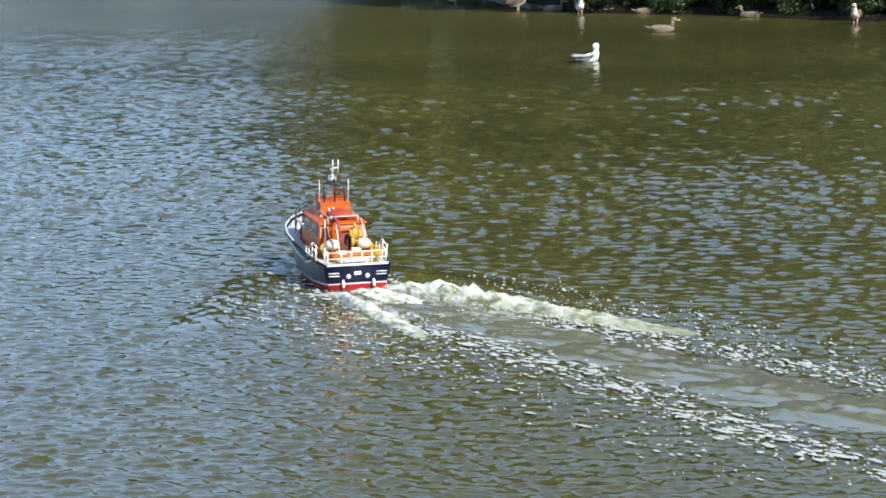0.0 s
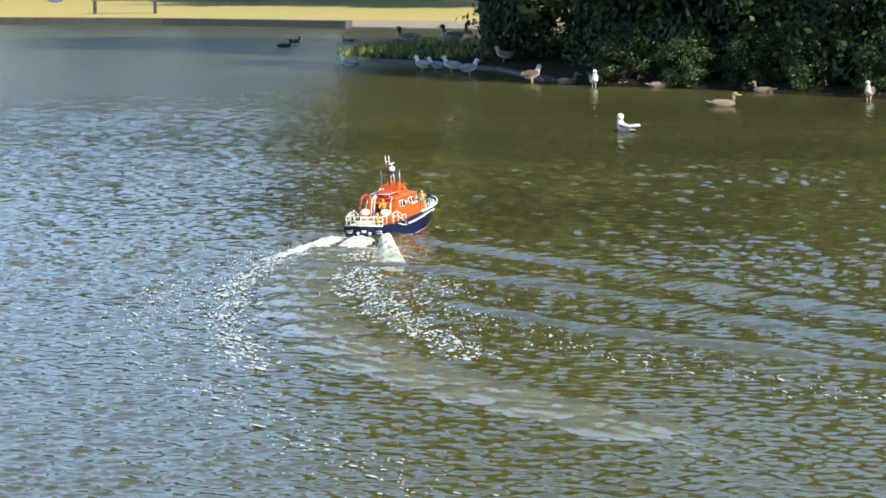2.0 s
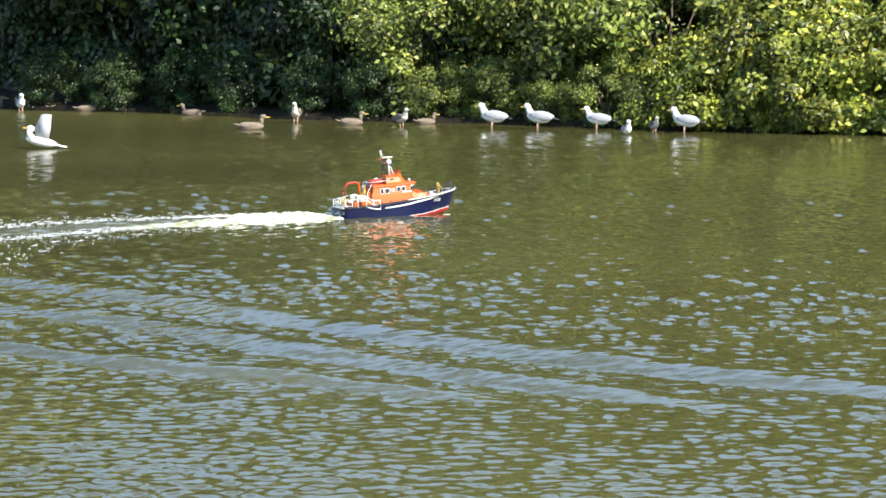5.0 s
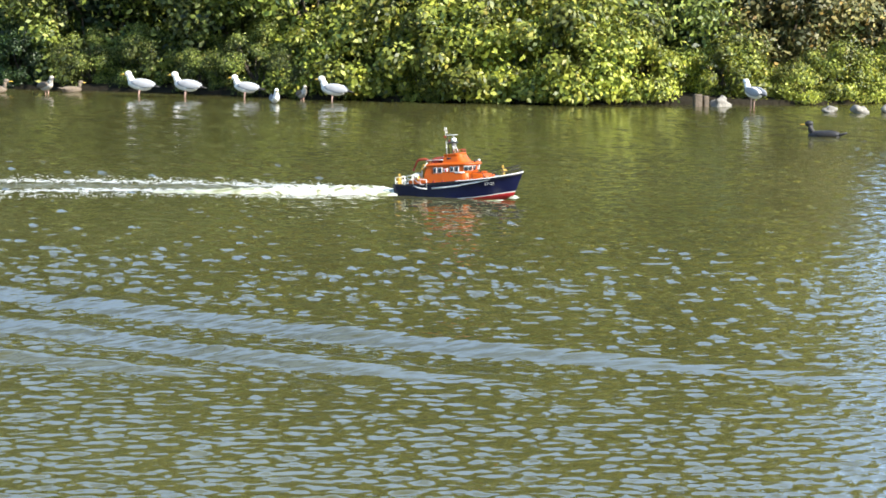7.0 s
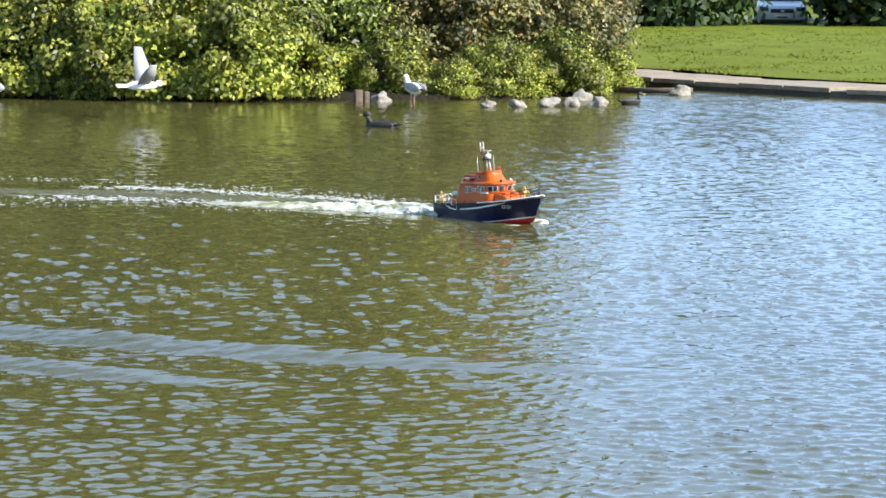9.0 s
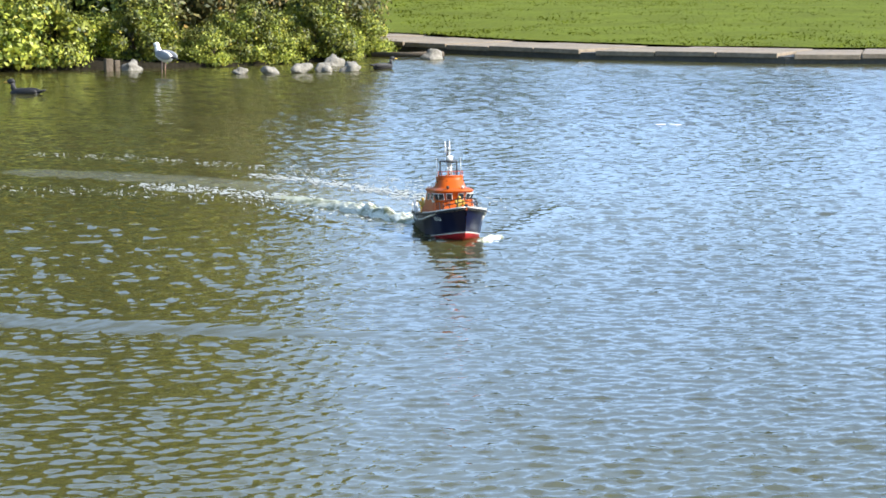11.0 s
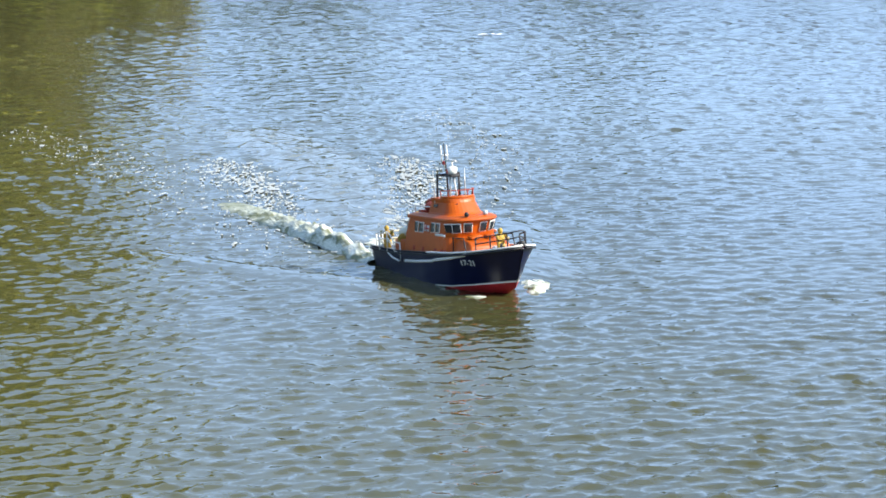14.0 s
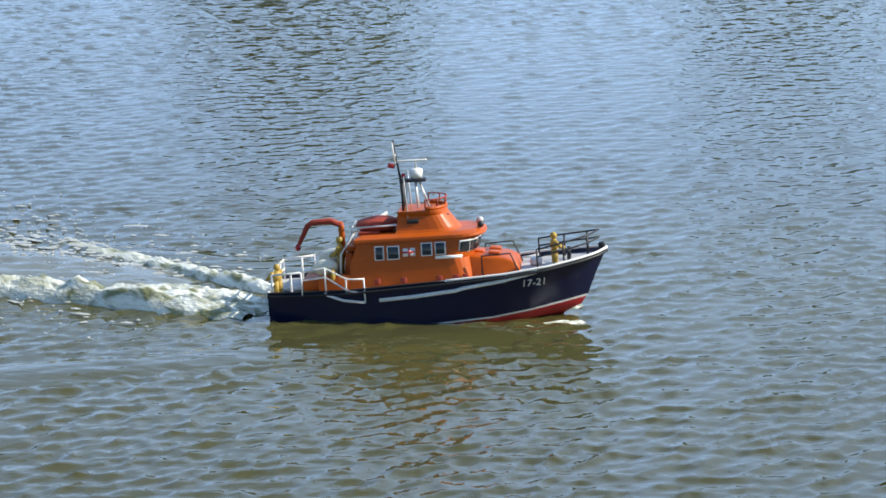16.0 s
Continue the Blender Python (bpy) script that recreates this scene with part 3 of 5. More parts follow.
# shaded counterpart of the sunlit crowns, the shade put into the colour
LEAF_SHADE = leaf_mat("shaded_grey_green_crown_leaves", (0.035, 0.055, 0.016), (0.16, 0.19, 0.05))
# overhanging trees added to shade the shrubs below
shade = make_tree(23, LEAF_SHADE, 12, 4.4, 110, 120, 0.2, "spreading tree overhanging the island shore, shade in its leaf colour")
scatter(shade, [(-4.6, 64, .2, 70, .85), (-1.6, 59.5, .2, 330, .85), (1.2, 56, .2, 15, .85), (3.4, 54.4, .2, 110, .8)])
far_tree = make_tree(22, LEAF_DEEP_SHADE, 15, 6.0, 90, 52, 0.52, "tall dark tree beyond the pond")
scatter(far_tree, [(-16, 168, .5, 0, 1.9), (-5, 160, .5, 60, 1.9), (8, 150, .5, 130, 1.2), (-60, 215, .5, 30, .8), (-45, 205, .5, 90, .7), (-34, 222, .5, 150, .8), (-27, 196, .5, 220, 1.9), (22, 150, .5, 290, 1.2), (-120, 225, .5, 40, 1.3), (-104, 215, .5, 140, 1.2), (-90, 228, .5, 250, 1.9), (-76, 216, .5, 80, 1.9), (-52, 226, .5, 200, 2.1), (-40, 232, .5, 320, 2.1), (-28, 224, .5, 110, 2.1), (-66, 236, .5, 10, 2.1),
                   (62, 122, .4, 10, .75), (78, 118, .4, 70, .7), (45, 128, .4, 170, .8), (33, 120, .4, 230, .9), (60, 62, .4, 40, .62), (92, 96, .4, 250, .8), (70, 50, .4, 190, .5), (110, 60, .4, 100, .8)])

# grass tufts on the island's tip, one sheet of blades
r = np.random.RandomState(5)
V, Fc = [], []
for k in range(5200):
    x, y = r.uniform(-13.5, -4), r.uniform(70, 88)
    if x + 12.5 < (74 - y) * 0.7:
        continue
    h, a = r.uniform(0.12, 0.34), r.uniform(0, 6.28)
    w = 0.035
    i = len(V)
    V += [(x - w * math.cos(a), y - w * math.sin(a), 0.1), (x + w * math.cos(a), y + w * math.sin(a), 0.1), (x + r.uniform(-.12, .12), y + r.uniform(-.12, .12), 0.12 + h)]
    Fc.append((i, i + 1, i + 2))
tagged(part("grass", (V, Fc), LEAF_MID, smooth=False), "rough grass on the island's tip", "grass", "", "stuff")

# clipped hedges on the lawn
hedge = new("hedge")
leaf_cloud("foliage", 31, 130, 84, 1.9, 1.0, 1.5, 1.2, 0.14, 0.32, LEAF_DEEP_SHADE, hedge, shell=0.6)
part("branchwork", stems(B(), random.Random(4), 6, 1.8, 1.2, 0.05), BARK, hedge)
tagged(hedge, "dark clipped hedge on the lawn", "hedge", "hedges behind the lawn")
scatter(hedge, [(45.2, 76, .35, 0, 1.35), (48.2, 76.5, .35, 40, 1.45), (34.2, 78, .35, 90, 1.35), (37.2, 77.5, .35, 10, 1.3), (38.4, 79.3, .35, 140, 1.1), (31, 80, .35, 200, 1.45), (53.5, 74, .35, 300, 1.1), (56.5, 72.5, .35, 70, 1.2), (60, 70.5, .35, 120, 1.2), (64, 69, .35, 20, 1.2), (50, 83, .35, 150, 1.3), (30, 88, .35, 250, 1.3)])


# ---- stones, post, log ----
def rough(bm, amount, freq):
    for v in bm.verts:
        v.co += v.co.normalized() * amount * noise.noise(v.co * freq)
    return bm


def make_stone(x, y, sx, sy, sz, seed, label):
    bm = B()
    bmesh.ops.create_icosphere(bm, subdivisions=3, radius=1)
    for v in bm.verts:
        n_ = noise.noise(v.co * 1.3 + Vector((seed * 7.1, 0, 0)))
        v.co *= 1 + 0.6 * n_
        v.co.x, v.co.y, v.co.z = v.co.x * sx, v.co.y * sy, v.co.z * sz
    ob = part("stone", bm, STONE)
    ob.location = (x, y, sz * 0.35)
    tagged(ob, label, "stone", "stones along the shore")


for k, (x, y, s) in enumerate([(9.63, 45.0, .16), (14.75, 42.3, .17), (15.95, 40.2, .13), (16.4, 40.0, .14), (17.0, 40.1, .18), (17.5, 40.2, .17), (17.95, 40.1, .17), (18.4, 41.9, .2), (21.0, 43.1, .2)]):
    make_stone(x, y, s * .95, s * .75, s * 0.7, k, "pale rounded stone standing in shallow water")
bm = B()
tube(bm, [(20.3, 44.35, .05), (20.8, 43.7, .06), (21.25, 43.2, .08)], [.05, .055, .065], 10)
tagged(part("log", rough(bm, 0.02, 5), BARK), "weathered fallen log lying at the water's edge", "log")
post = new("post")
bm = B()
box(bm, (0, 0, -.08), (.14, .14, .6), None, .02)
part("post_body", bm, BARK, post, "grey weathered timber")
bm = B()
box(bm, (.16, .03, -.06), (.1, .1, .5), None, .02)
part("stake", bm, BARK, post)
post.location = (14.3, 42.25, 0)
tagged(post, "short weathered wooden post in the shallows", "post")


# ---- parked car ----
def wheel(parent, x, y):
    bm = B()
    bmesh.ops.create_cone(bm, cap_ends=True, segments=20, radius1=.32, radius2=.32, depth=.2, matrix=Matrix.Translation((x, y, .32)) @ Matrix.Rotation(radians(90), 4, "X"))
    w = part("wheel", bm, BLACK, parent, "black tyre")
    bm = B()
    bmesh.ops.create_cone(bm, cap_ends=True, segments=14, radius1=.2, radius2=.18, depth=.04, matrix=Matrix.Translation((x, y + (.11 if y > 0 else -.11), .32)) @ Matrix.Rotation(radians(90), 4, "X"))
    part("rim", bm, STEEL, w, "silver rim")


car = new("car")
CARPAINT = mat("silver_car_paint", (0.62, 0.64, 0.66), 0.28, metal=0.2, vary=0.05)
part("body", prism(B(), [(-2.0, .25), (2.05, .25), (2.1, .7), (1.95, .86), (1.1, 1.0), (-1.95, 1.02), (-2.05, .6)], .86, .82, .06), CARPAINT, car, "silver-white bodywork")
part("cabin", prism(B(), [(-1.9, 1.0), (1.1, .98), (.35, 1.5), (-1.5, 1.52)], .8, .62, .06), GLASS, car, "dark glazed cabin")
part("roof", prism(B(), [(-1.5, 1.5), (.35, 1.49), (.25, 1.56), (-1.4, 1.57)], .63, .58, .02), CARPAINT, car)
for y in (.62, -.62):
    part("headlight", box(B(), (2.03, y, .74), (.14, .3, .15), None, .03), GLASS, car, "clear headlight")
part("grille", box(B(), (2.09, 0, .68), (.06, .8, .14), None, .02), BLACK, car, "black grille")
part("grille_badge", box(B(), (2.13, 0, .68), (.03, .12, .06), None, .01), STEEL, car)
part("number_plate", box(B(), (2.12, 0, .47), (.03, .5, .11), None, .008), WHITE, car, "white plate")
part("plate_bar", box(B(), (2.14, 0, .47), (.012, .38, .05)), BLACK, car)
part("bumper", box(B(), (2.06, 0, .33), (.12, 1.5, .12), None, .03), BLACK, car)
for x in (1.3, -1.3):
    for y in (.78, -.78):
        wheel(car, x, y)
car.location, car.rotation_euler = (42.9, 80.2, .22), (0, 0, radians(-117))
tagged(car, "silver-white parked car seen past the hedge", "car")
bm = B()
box(bm, (48, 88, .36), (40, 5, .12), Matrix.Rotation(radians(-25), 4, "Z"))
tagged(part("road", bm, ROAD, smooth=False), "grey asphalt drive behind the hedges", "road", "", "structure")


# ---- birds ----
def make_gull(grown=True, standing=True):
    g = new("gull")
    back = FEATHER_G if grown else FEATHER_B
    under = FEATHER_W if grown else mat("pale_mottled_plumage", (0.5, 0.45, 0.38), .85, vary=.4, scale=60)
    z = 0.2 if standing else 0.05
    bm = blob(B(), (0, 0, z + .08), (.21, .095, .095), Matrix.Rotation(radians(-12), 4, "Y"))
    blob(bm, (.15, 0, z + .17), (.06, .055, .1), Matrix.Rotation(radians(25), 4, "Y"))
    part("body", bm, under, g, "white breast and belly")
    part("head", blob(B(), (.195, 0, z + .265), (.062, .05, .052)), FEATHER_W if grown else under, g)
    bm = B()
    bmesh.ops.create_cone(bm, cap_ends=True, segments=8, radius1=.02, radius2=.006, depth=.085, matrix=Matrix.Translation((.285, 0, z + .255)) @ Matrix.Rotation(radians(95), 4, "Y"))
    part("bill", bm, BILL if grown else FEATHER_K, g, "bill")
    for s in (1, -1):
        part("wing", blob(B(), (-.06, s * .075, z + .105), (.21, .03, .075), Matrix.Rotation(radians(-9), 4, "Y")), back, g, "grey folded wing" if grown else "mottled brown folded wing")
    part("tail", blob(B(), (-.26, 0, z + .06), (.11, .04, .018), Matrix.Rotation(radians(-10), 4, "Y")), FEATHER_K, g, "dark wing tips and tail")
    if standing:
        for s in (1, -1):
            bm = tube(B(), [(.02, s * .035, -.03), (.015, s * .035, .1), (.0, s * .04, .23)], [.011, .009, .02], 6)
            box(bm, (.05, s * .035, -.025), (.09, .06, .012))
            part("leg", bm, LEG, g)
    return g


def make_duck(kind):
    d = new("duck")
    body = {"brown": FEATHER_B, "drake": FEATHER_G, "black": FEATHER_K}[kind]
    part("body", blob(B(), (0, 0, .05), (.24, .11, .09), Matrix.Rotation(radians(-4), 4, "Y")), body, d, "plump floating body")
    part("neck", tube(B(), [(.15, 0, .07), (.19, 0, .14), (.2, 0, .21)], [.06, .04, .04], 10), FEATHER_GREEN if kind == "drake" else body, d)
    part("head", blob(B(), (.22, 0, .235), (.062, .042, .045)), FEATHER_GREEN if kind == "drake" else body, d)
    part("bill", blob(B(), (.3, 0, .222), (.05, .022, .012)), BILL, d, "flat bill")
    part("tail", blob(B(), (-.26, 0, .09), (.08, .05, .022), Matrix.Rotation(radians(18), 4, "Y")), body, d)
    for s in (1, -1):
        part("wing", blob(B(), (-.05, s * .085, .085), (.18, .03, .055)), FEATHER_B if kind != "black" else FEATHER_K, d)
    return d


def put(proto, places):
    for k, (x, y, z, turn, sc) in enumerate(places):
        ob = proto if k == 0 else copy_thing(proto, pose(x, y, z, 0, 0, turn))
        ob.location, ob.rotation_euler, ob.scale = (x, y, z), (0, 0, radians(turn)), (sc, sc, sc)


put(tagged(make_gull(True), "white and grey gull standing in the shallows", "gull", "gulls along the shore"),
    [(-9.37, 64.9, -.08, 150, 1.0), (-9.07, 65.3, -.08, 190, .9), (-8.56, 64.5, -.08, 170, 1.0), (-7.83, 62.3, -.08, 20, 1.0), (-4.23, 55.5, -.08, -80, .95), (5.06, 46.7, -.08, 165, 1.08), (5.86, 46.3, -.08, 160, 1.08), (6.89, 45.9, -.08, 165, 1.0), (8.27, 44.6, -.08, 160, 1.05), (14.87, 41.0, .02, 110, 1.0)])
put(tagged(make_gull(False), "mottled brown young gull standing at the shore", "gull", "gulls along the shore"),
    [(-7.49, 67.0, .1, 170, 1.0), (-5.84, 57.9, -.08, 30, 1.0), (1.52, 49.7, -.08, -100, .95), (3.44, 47.7, -.08, -60, .85), (7.8, 45.1, -.08, -80, .7)])
put(tagged(make_gull(True, False), "white gull sitting on the water", "gull", "gulls on the pond"),
    [(-11.99, 68.8, -.02, 170, 1.0), (7.16, 44.2, -.02, -90, .8)])
put(tagged(make_duck("brown"), "brown duck floating by the shore", "duck", "ducks on the pond"),
    [(2.54, 48.5, 0, 0, .95), (3.98, 48.6, 0, 10, .8), (-2.79, 55.4, 0, 5, 1.0), (-.54, 53.2, 0, 170, .9), (-3.47, 56.2, 0, 20, .9), (-16.82, 96.6, 0, 160, 1.0), (-5.0, 57.6, 0, 0, 1.0)])
put(tagged(make_duck("black"), "black duck on the far water", "duck", "ducks on the pond"), [(-17.7, 88.5, 0, 10, 1.05), (-18.6, 95, 0, 0, .9), (18.7, 40.4, 0, 0, .8)])
put(tagged(make_duck("drake"), "dark goose standing on the island grass", "goose", "geese on the island"), [(-13.0, 86.5, .3, 150, 1.7), (-11.9, 90, .3, 170, 1.7)])
duck_swim = tagged(make_duck("brown"), "pale brown duck swimming across the pond", "duck", "ducks on the pond")
black_swim = tagged(make_duck("black"), "black coot swimming with head low", "coot", "ducks on the pond")


def make_flying_gull(span=.64, up=0.0):
    g = new("flying_gull")
    part("body", blob(B(), (0, 0, 0), (.27, .08, .075)), FEATHER_W, g, "white body")
    part("head", blob(B(), (.27 - up * .4, 0, .03 + up), (.07, .05, .05)), FEATHER_W, g)
    if up:
        part("neck", tube(B(), [(.15, 0, .0), (.22, 0, .08), (.23, 0, up)], [.07, .05, .045], 10), FEATHER_W, g)
    part("bill", blob(B(), (.36 - up * .4, 0, .02 + up), (.05, .015, .014)), BILL, g)
    part("tail", box(B(), (-.32, 0, 0), (.2, .12, .015), None, .005), FEATHER_W, g)
    wings = []
    for s in (1, -1):
        bm = B()
        top = [(.1, .05, 0), (.14, span * .47, .03), (.06, span * .97, .02), (-.06, span, .01), (-.1, span * .47, .01), (-.1, .05, -.01)]
        up = [bm.verts.new((x, s * y, z + .012)) for x, y, z in top]
        lo = [bm.verts.new((x, s * y, z - .012)) for x, y, z in top]
        bm.faces.new(up), bm.faces.new(lo[::-1])
        for i in range(6):
            bm.faces.new((up[i], lo[i], lo[(i + 1) % 6], up[(i + 1) % 6]))
        wings.append(part("wing", bm, FEATHER_G, g, "pale grey spread wing"))
    return tagged(g, "gull in flight with spread wings", "gull", "gulls in flight"), wings


fly_a, wings_a = make_flying_gull()
fly_b, wings_b = make_flying_gull()
gull_swim, wings_c = make_flying_gull(.46, .14)
tagged(gull_swim, "white gull paddling, then lifting off with raised wings", "gull", "gulls on the pond")

# ---- the boat ----
boat = new("model_lifeboat")
tagged(boat, "model lifeboat with navy hull and orange superstructure under way", "model boat")


def curve(xs, ys, s):
    return float(np.interp(s, xs, ys))


S = np.linspace(0, 1, 41)
ST = [0, .1, .25, .5, .7, .82, .92, .97, 1]
LEVELS = {  # length, half-beam along it, height along it
    "keel": (1.25, [.0, .0, .0, .0, .0, .0, .0, .0, .0], [-.07, -.075, -.08, -.08, -.075, -.065, -.045, -.03, -.01]),
    "chine": (1.30, [.175, .19, .2, .2, .165, .12, .06, .028, .002], [-.03, -.032, -.036, -.038, -.032, -.018, .0, .008, .012]),
    "boot": (1.322, [.19, .205, .215, .215, .182, .136, .07, .032, .002], [.036, .02, .002, -.004, .006, .02, .034, .041, .044]),
    "boot_top": (1.33, [.192, .207, .218, .218, .185, .139, .072, .034, .002], [.044, .028, .01, .004, .014, .029, .044, .051, .054]),
    "mid": (1.372, [.208, .22, .227, .229, .204, .162, .094, .047, .003], [.11, .108, .108, .112, .118, .125, .136, .143, .15]),
    "sheer": (1.42, [.214, .226, .234, .237, .223, .192, .126, .072, .004], [.168, .166, .166, .182, .195, .21, .227, .237, .246]),
}


def hull_point(level, s, side):
    ln, hb, z = LEVELS[level]
    return (-0.70 + ln * s, side * curve(ST, hb, s), curve(ST, z, s))


def hull_strip(levels, cap=True):
    bm = B()
    for side in (1, -1):
        rows_ = [[bm.verts.new(hull_point(l_, s, side)) for s in S] for l_ in levels]
        for a, b in zip(rows_, rows_[1:]):
            for i in range(len(S) - 1):
                bm.faces.new((a[i], a[i + 1], b[i + 1], b[i]))
    bm.verts.ensure_lookup_table()
    for a, b in zip(levels, levels[1:]):  # transom
        q = [bm.verts.new(hull_point(*k)) for k in ((a, 0, 1), (b, 0, 1), (b, 0, -1), (a, 0, -1))]
        if (q[0].co - q[3].co).length < 1e-6:
            bm.faces.new(q[:3])
        else:
            bm.faces.new(q)
    bmesh.ops.remove_doubles(bm, verts=bm.verts, dist=0.0005)
    return bm


part("hull_bottom", hull_strip(["keel", "chine", "boot"]), RED, boat, "red antifouled hull bottom")
part("boot_stripe", hull_strip(["boot", "boot_top"]), WHITE, boat, "white stripe at the waterline")
part("hull", hull_strip(["boot_top", "mid", "sheer"]), NAVY, boat, "glossy navy blue topsides")
bm = B()
drop = .018
L_ = [bm.verts.new(Vector(hull_point("sheer", s, 1)) * Vector((1, .975, 1)) - Vector((0, 0, drop))) for s in S]
R_ = [bm.verts.new(Vector(hull_point("sheer", s, -1)) * Vector((1, .975, 1)) - Vector((0, 0, drop))) for s in S]
for i in range(len(S) - 1):
    bm.faces.new((L_[i], L_[i + 1], R_[i + 1], R_[i]))
part("deck", bm, DECK, boat, "pale grey deck")
for side in (1, -1):
    pts = [Vector(hull_point("sheer", s, side)) + Vector((0, side * .003, .002)) for s in S]
    part("gunwale", tube(B(), pts[:22], .0045, 6), BLACK, boat, "black gunwale aft")
    part("gunwale", tube(B(), pts[21:], .0055, 6), WHITE, boat, "white gunwale at the bow")
    part("rubbing_strake", tube(B(), [p + Vector((0, side * .003, -.014)) for p in pts], .006, 6), BLACK, boat, "black rubber strake")
    f = []
    for s, z in ((.34, .118), (.45, .126), (.57, .14), (.585, .147), (.7, .168), (.76, .184), (.8, .196)):
        lo, hi = hull_point("mid", s, side), hull_point("sheer", s, side)
        k = (z - lo[2]) / (hi[2] - lo[2])
        f.append((lo[0] + (hi[0] - lo[0]) * k, lo[1] + (hi[1] - lo[1]) * k + side * .004, z))
    part("fender", tube(B(), f, .0085, 8), WHITE, boat, "white rubber fender line")
AFT = .052  # the aft deck's fittings stand on the raised sheer


def aft_part(*a_, **k_):
    ob = part(*a_, **k_)
    ob.location.z = AFT
    return ob


aft_part("transom_rail", tube(B(), [(-.702, -.2, .108), (-.708, 0, .11), (-.702, .2, .108)], .008, 6), WHITE, boat)
for side in (1, -1):
    for y in (.12, .075):
        part("stripe", box(B(), (-.7025, side * (.155), .098 + (.012 if y > .1 else -.006)), (.004, .07, .005)), WHITE, boat)
    part("exhaust", blob(B(), (-.707, side * .062, .086), (.014, .017, .017)), STEEL, boat, "pale exhaust fitting")
    part("trim_tab", box(B(), (-.715, side * .1, .04), (.04, .015, .05), Matrix.Rotation(radians(25), 4, "Y"), .003), STEEL, boat)
part("transom_plate", box(B(), (-.703, 0, .105), (.004, .045, .022), None, .001), WHITE, boat)

# superstructure
def tower(levels, n=16):
    """A lofted deckhouse: square aft, rounded at the front. Levels: height, aft x, front x, half width, depth of the curve."""
    bm = B()
    rings = []
    for z, xa, xf, hw, rd in levels:
        ring = [(xa, -hw, z), ((xa + xf - rd) / 2, -hw, z)]
        for k in range(n + 1):
            t = -math.pi / 2 + math.pi * k / n
            ring.append((xf - rd + rd * abs(math.cos(t)) ** .75, hw * math.copysign(abs(math.sin(t)) ** .85, t), z))
        ring += [((xa + xf - rd) / 2, hw, z), (xa, hw, z)]
        rings.append([bm.verts.new(p) for p in ring])
    for a, b in zip(rings, rings[1:]):
        for k in range(len(a)):
            j = (k + 1) % len(a)
            bm.faces.new((a[k], a[j], b[j], b[k]))
    bm.faces.new(rings[0][::-1]), bm.faces.new(rings[-1])
    return bm


part("cabin", tower([(.09, -.36, .2, .18, .1), (.15, -.358, .19, .176, .1), (.262, -.35, .165, .16, .11), (.27, -.348, .17, .158, .11), (.35, -.315, .195, .146, .12), (.352, -.31, .19, .142, .12)]), ORANGE, boat, "bright orange cabin with rounded front", False)
part("trunk", prism(B(), [(.1, .13), (.36, .16), (.345, .225), (.3, .245), (.12, .268)], .15, .105, .012), ORANGE, boat, "orange foredeck trunk")
part("cabin_roof", tower([(.345, -.325, .215, .154, .13), (.352, -.33, .222, .158, .13), (.362, -.328, .22, .156, .13), (.374, -.30, .195, .13, .12)]), ORANGE, boat, "orange roof with an overhanging lip", False)
part("flybridge", tower([(.365, -.16, .125, .128, .12), (.385, -.15, .105, .112, .11), (.44, -.142, .065, .096, .09), (.452, -.142, .06, .1, .09), (.462, -.142, .058, .1, .09), (.463, -.135, .05, .09, .08)]), ORANGE, boat, "orange rounded steering position", False)
def fly_edge(k, z, out=0.0):
    t = -1.5 + 3.0 * k / 10
    return (-.03 + (.086 + out) * math.cos(t), (.096 + out) * math.sin(t), z)


part("fly_coaming", tube(B(), [fly_edge(k, .468) for k in range(11)], .008, 6), ORANGE, boat, "raised orange coaming")
for k in range(0, 11, 2):
    part("fly_post", tube(B(), [fly_edge(k, .465), fly_edge(k, .508, .004)], .0035, 5), ORANGE_DARK, boat)
part("fly_rail", tube(B(), [fly_edge(k, .506, .004) for k in range(11)], .003, 5), ORANGE_DARK, boat, "thin rail round the steering position")
part("fly_door", box(B(), (.05, -.05, .42), (.008, .035, .035), Matrix.Rotation(radians(-38), 4, "Z") @ Matrix.Rotation(radians(28), 4, "Y"), .002), GLASS, boat, "small slanted window")
part("searchlight", blob(B(), (.19, .06, .385), (.016, .014, .014)), STEEL, boat)
part("searchlight", blob(B(), (.2, -.06, .385), (.014, .013, .014)), BLACK, boat)
# no recess is cut: this dark red paints the doorway's shade
DARKRED = mat("shadowed_red_brown_paint", (0.10, 0.018, 0.006), 0.6, vary=0.25, scale=20)
part("aft_doorway", box(B(), (-.352, -.02, .205), (.03, .12, .2), Matrix.Rotation(radians(8), 4, "Y"), .006), DARKRED, boat, "doorway, the shade of its recess painted dark red")
for y in (-.095, .055):
    part("door_jamb", box(B(), (-.37, y, .2), (.03, .018, .21), Matrix.Rotation(radians(8), 4, "Y"), .005), ORANGE, boat)
part("door_lintel", box(B(), (-.35, -.02, .32), (.04, .17, .02), Matrix.Rotation(radians(8), 4, "Y"), .005), ORANGE, boat)
for side in (1, -1):
    part("roof_frame", tube(B(), [(-.4, side * .13, .12), (-.39, side * .13, .3), (-.33, side * .12, .385)], .005, 6), WHITE, boat, "white tubular roof frame")
part("roof_hatch", box(B(), (-.27, -.06, .378), (.09, .07, .012), None, .004), ORANGE_DARK, boat)
for x, y, h in ((-.47, -.05, .05), (-.53, .06, .045), (-.44, .13, .06)):
    aft_part("deck_locker", box(B(), (x, y, .12 + h / 2), (.05, .06, h), None, .006), CREAM, boat, "cream deck locker")
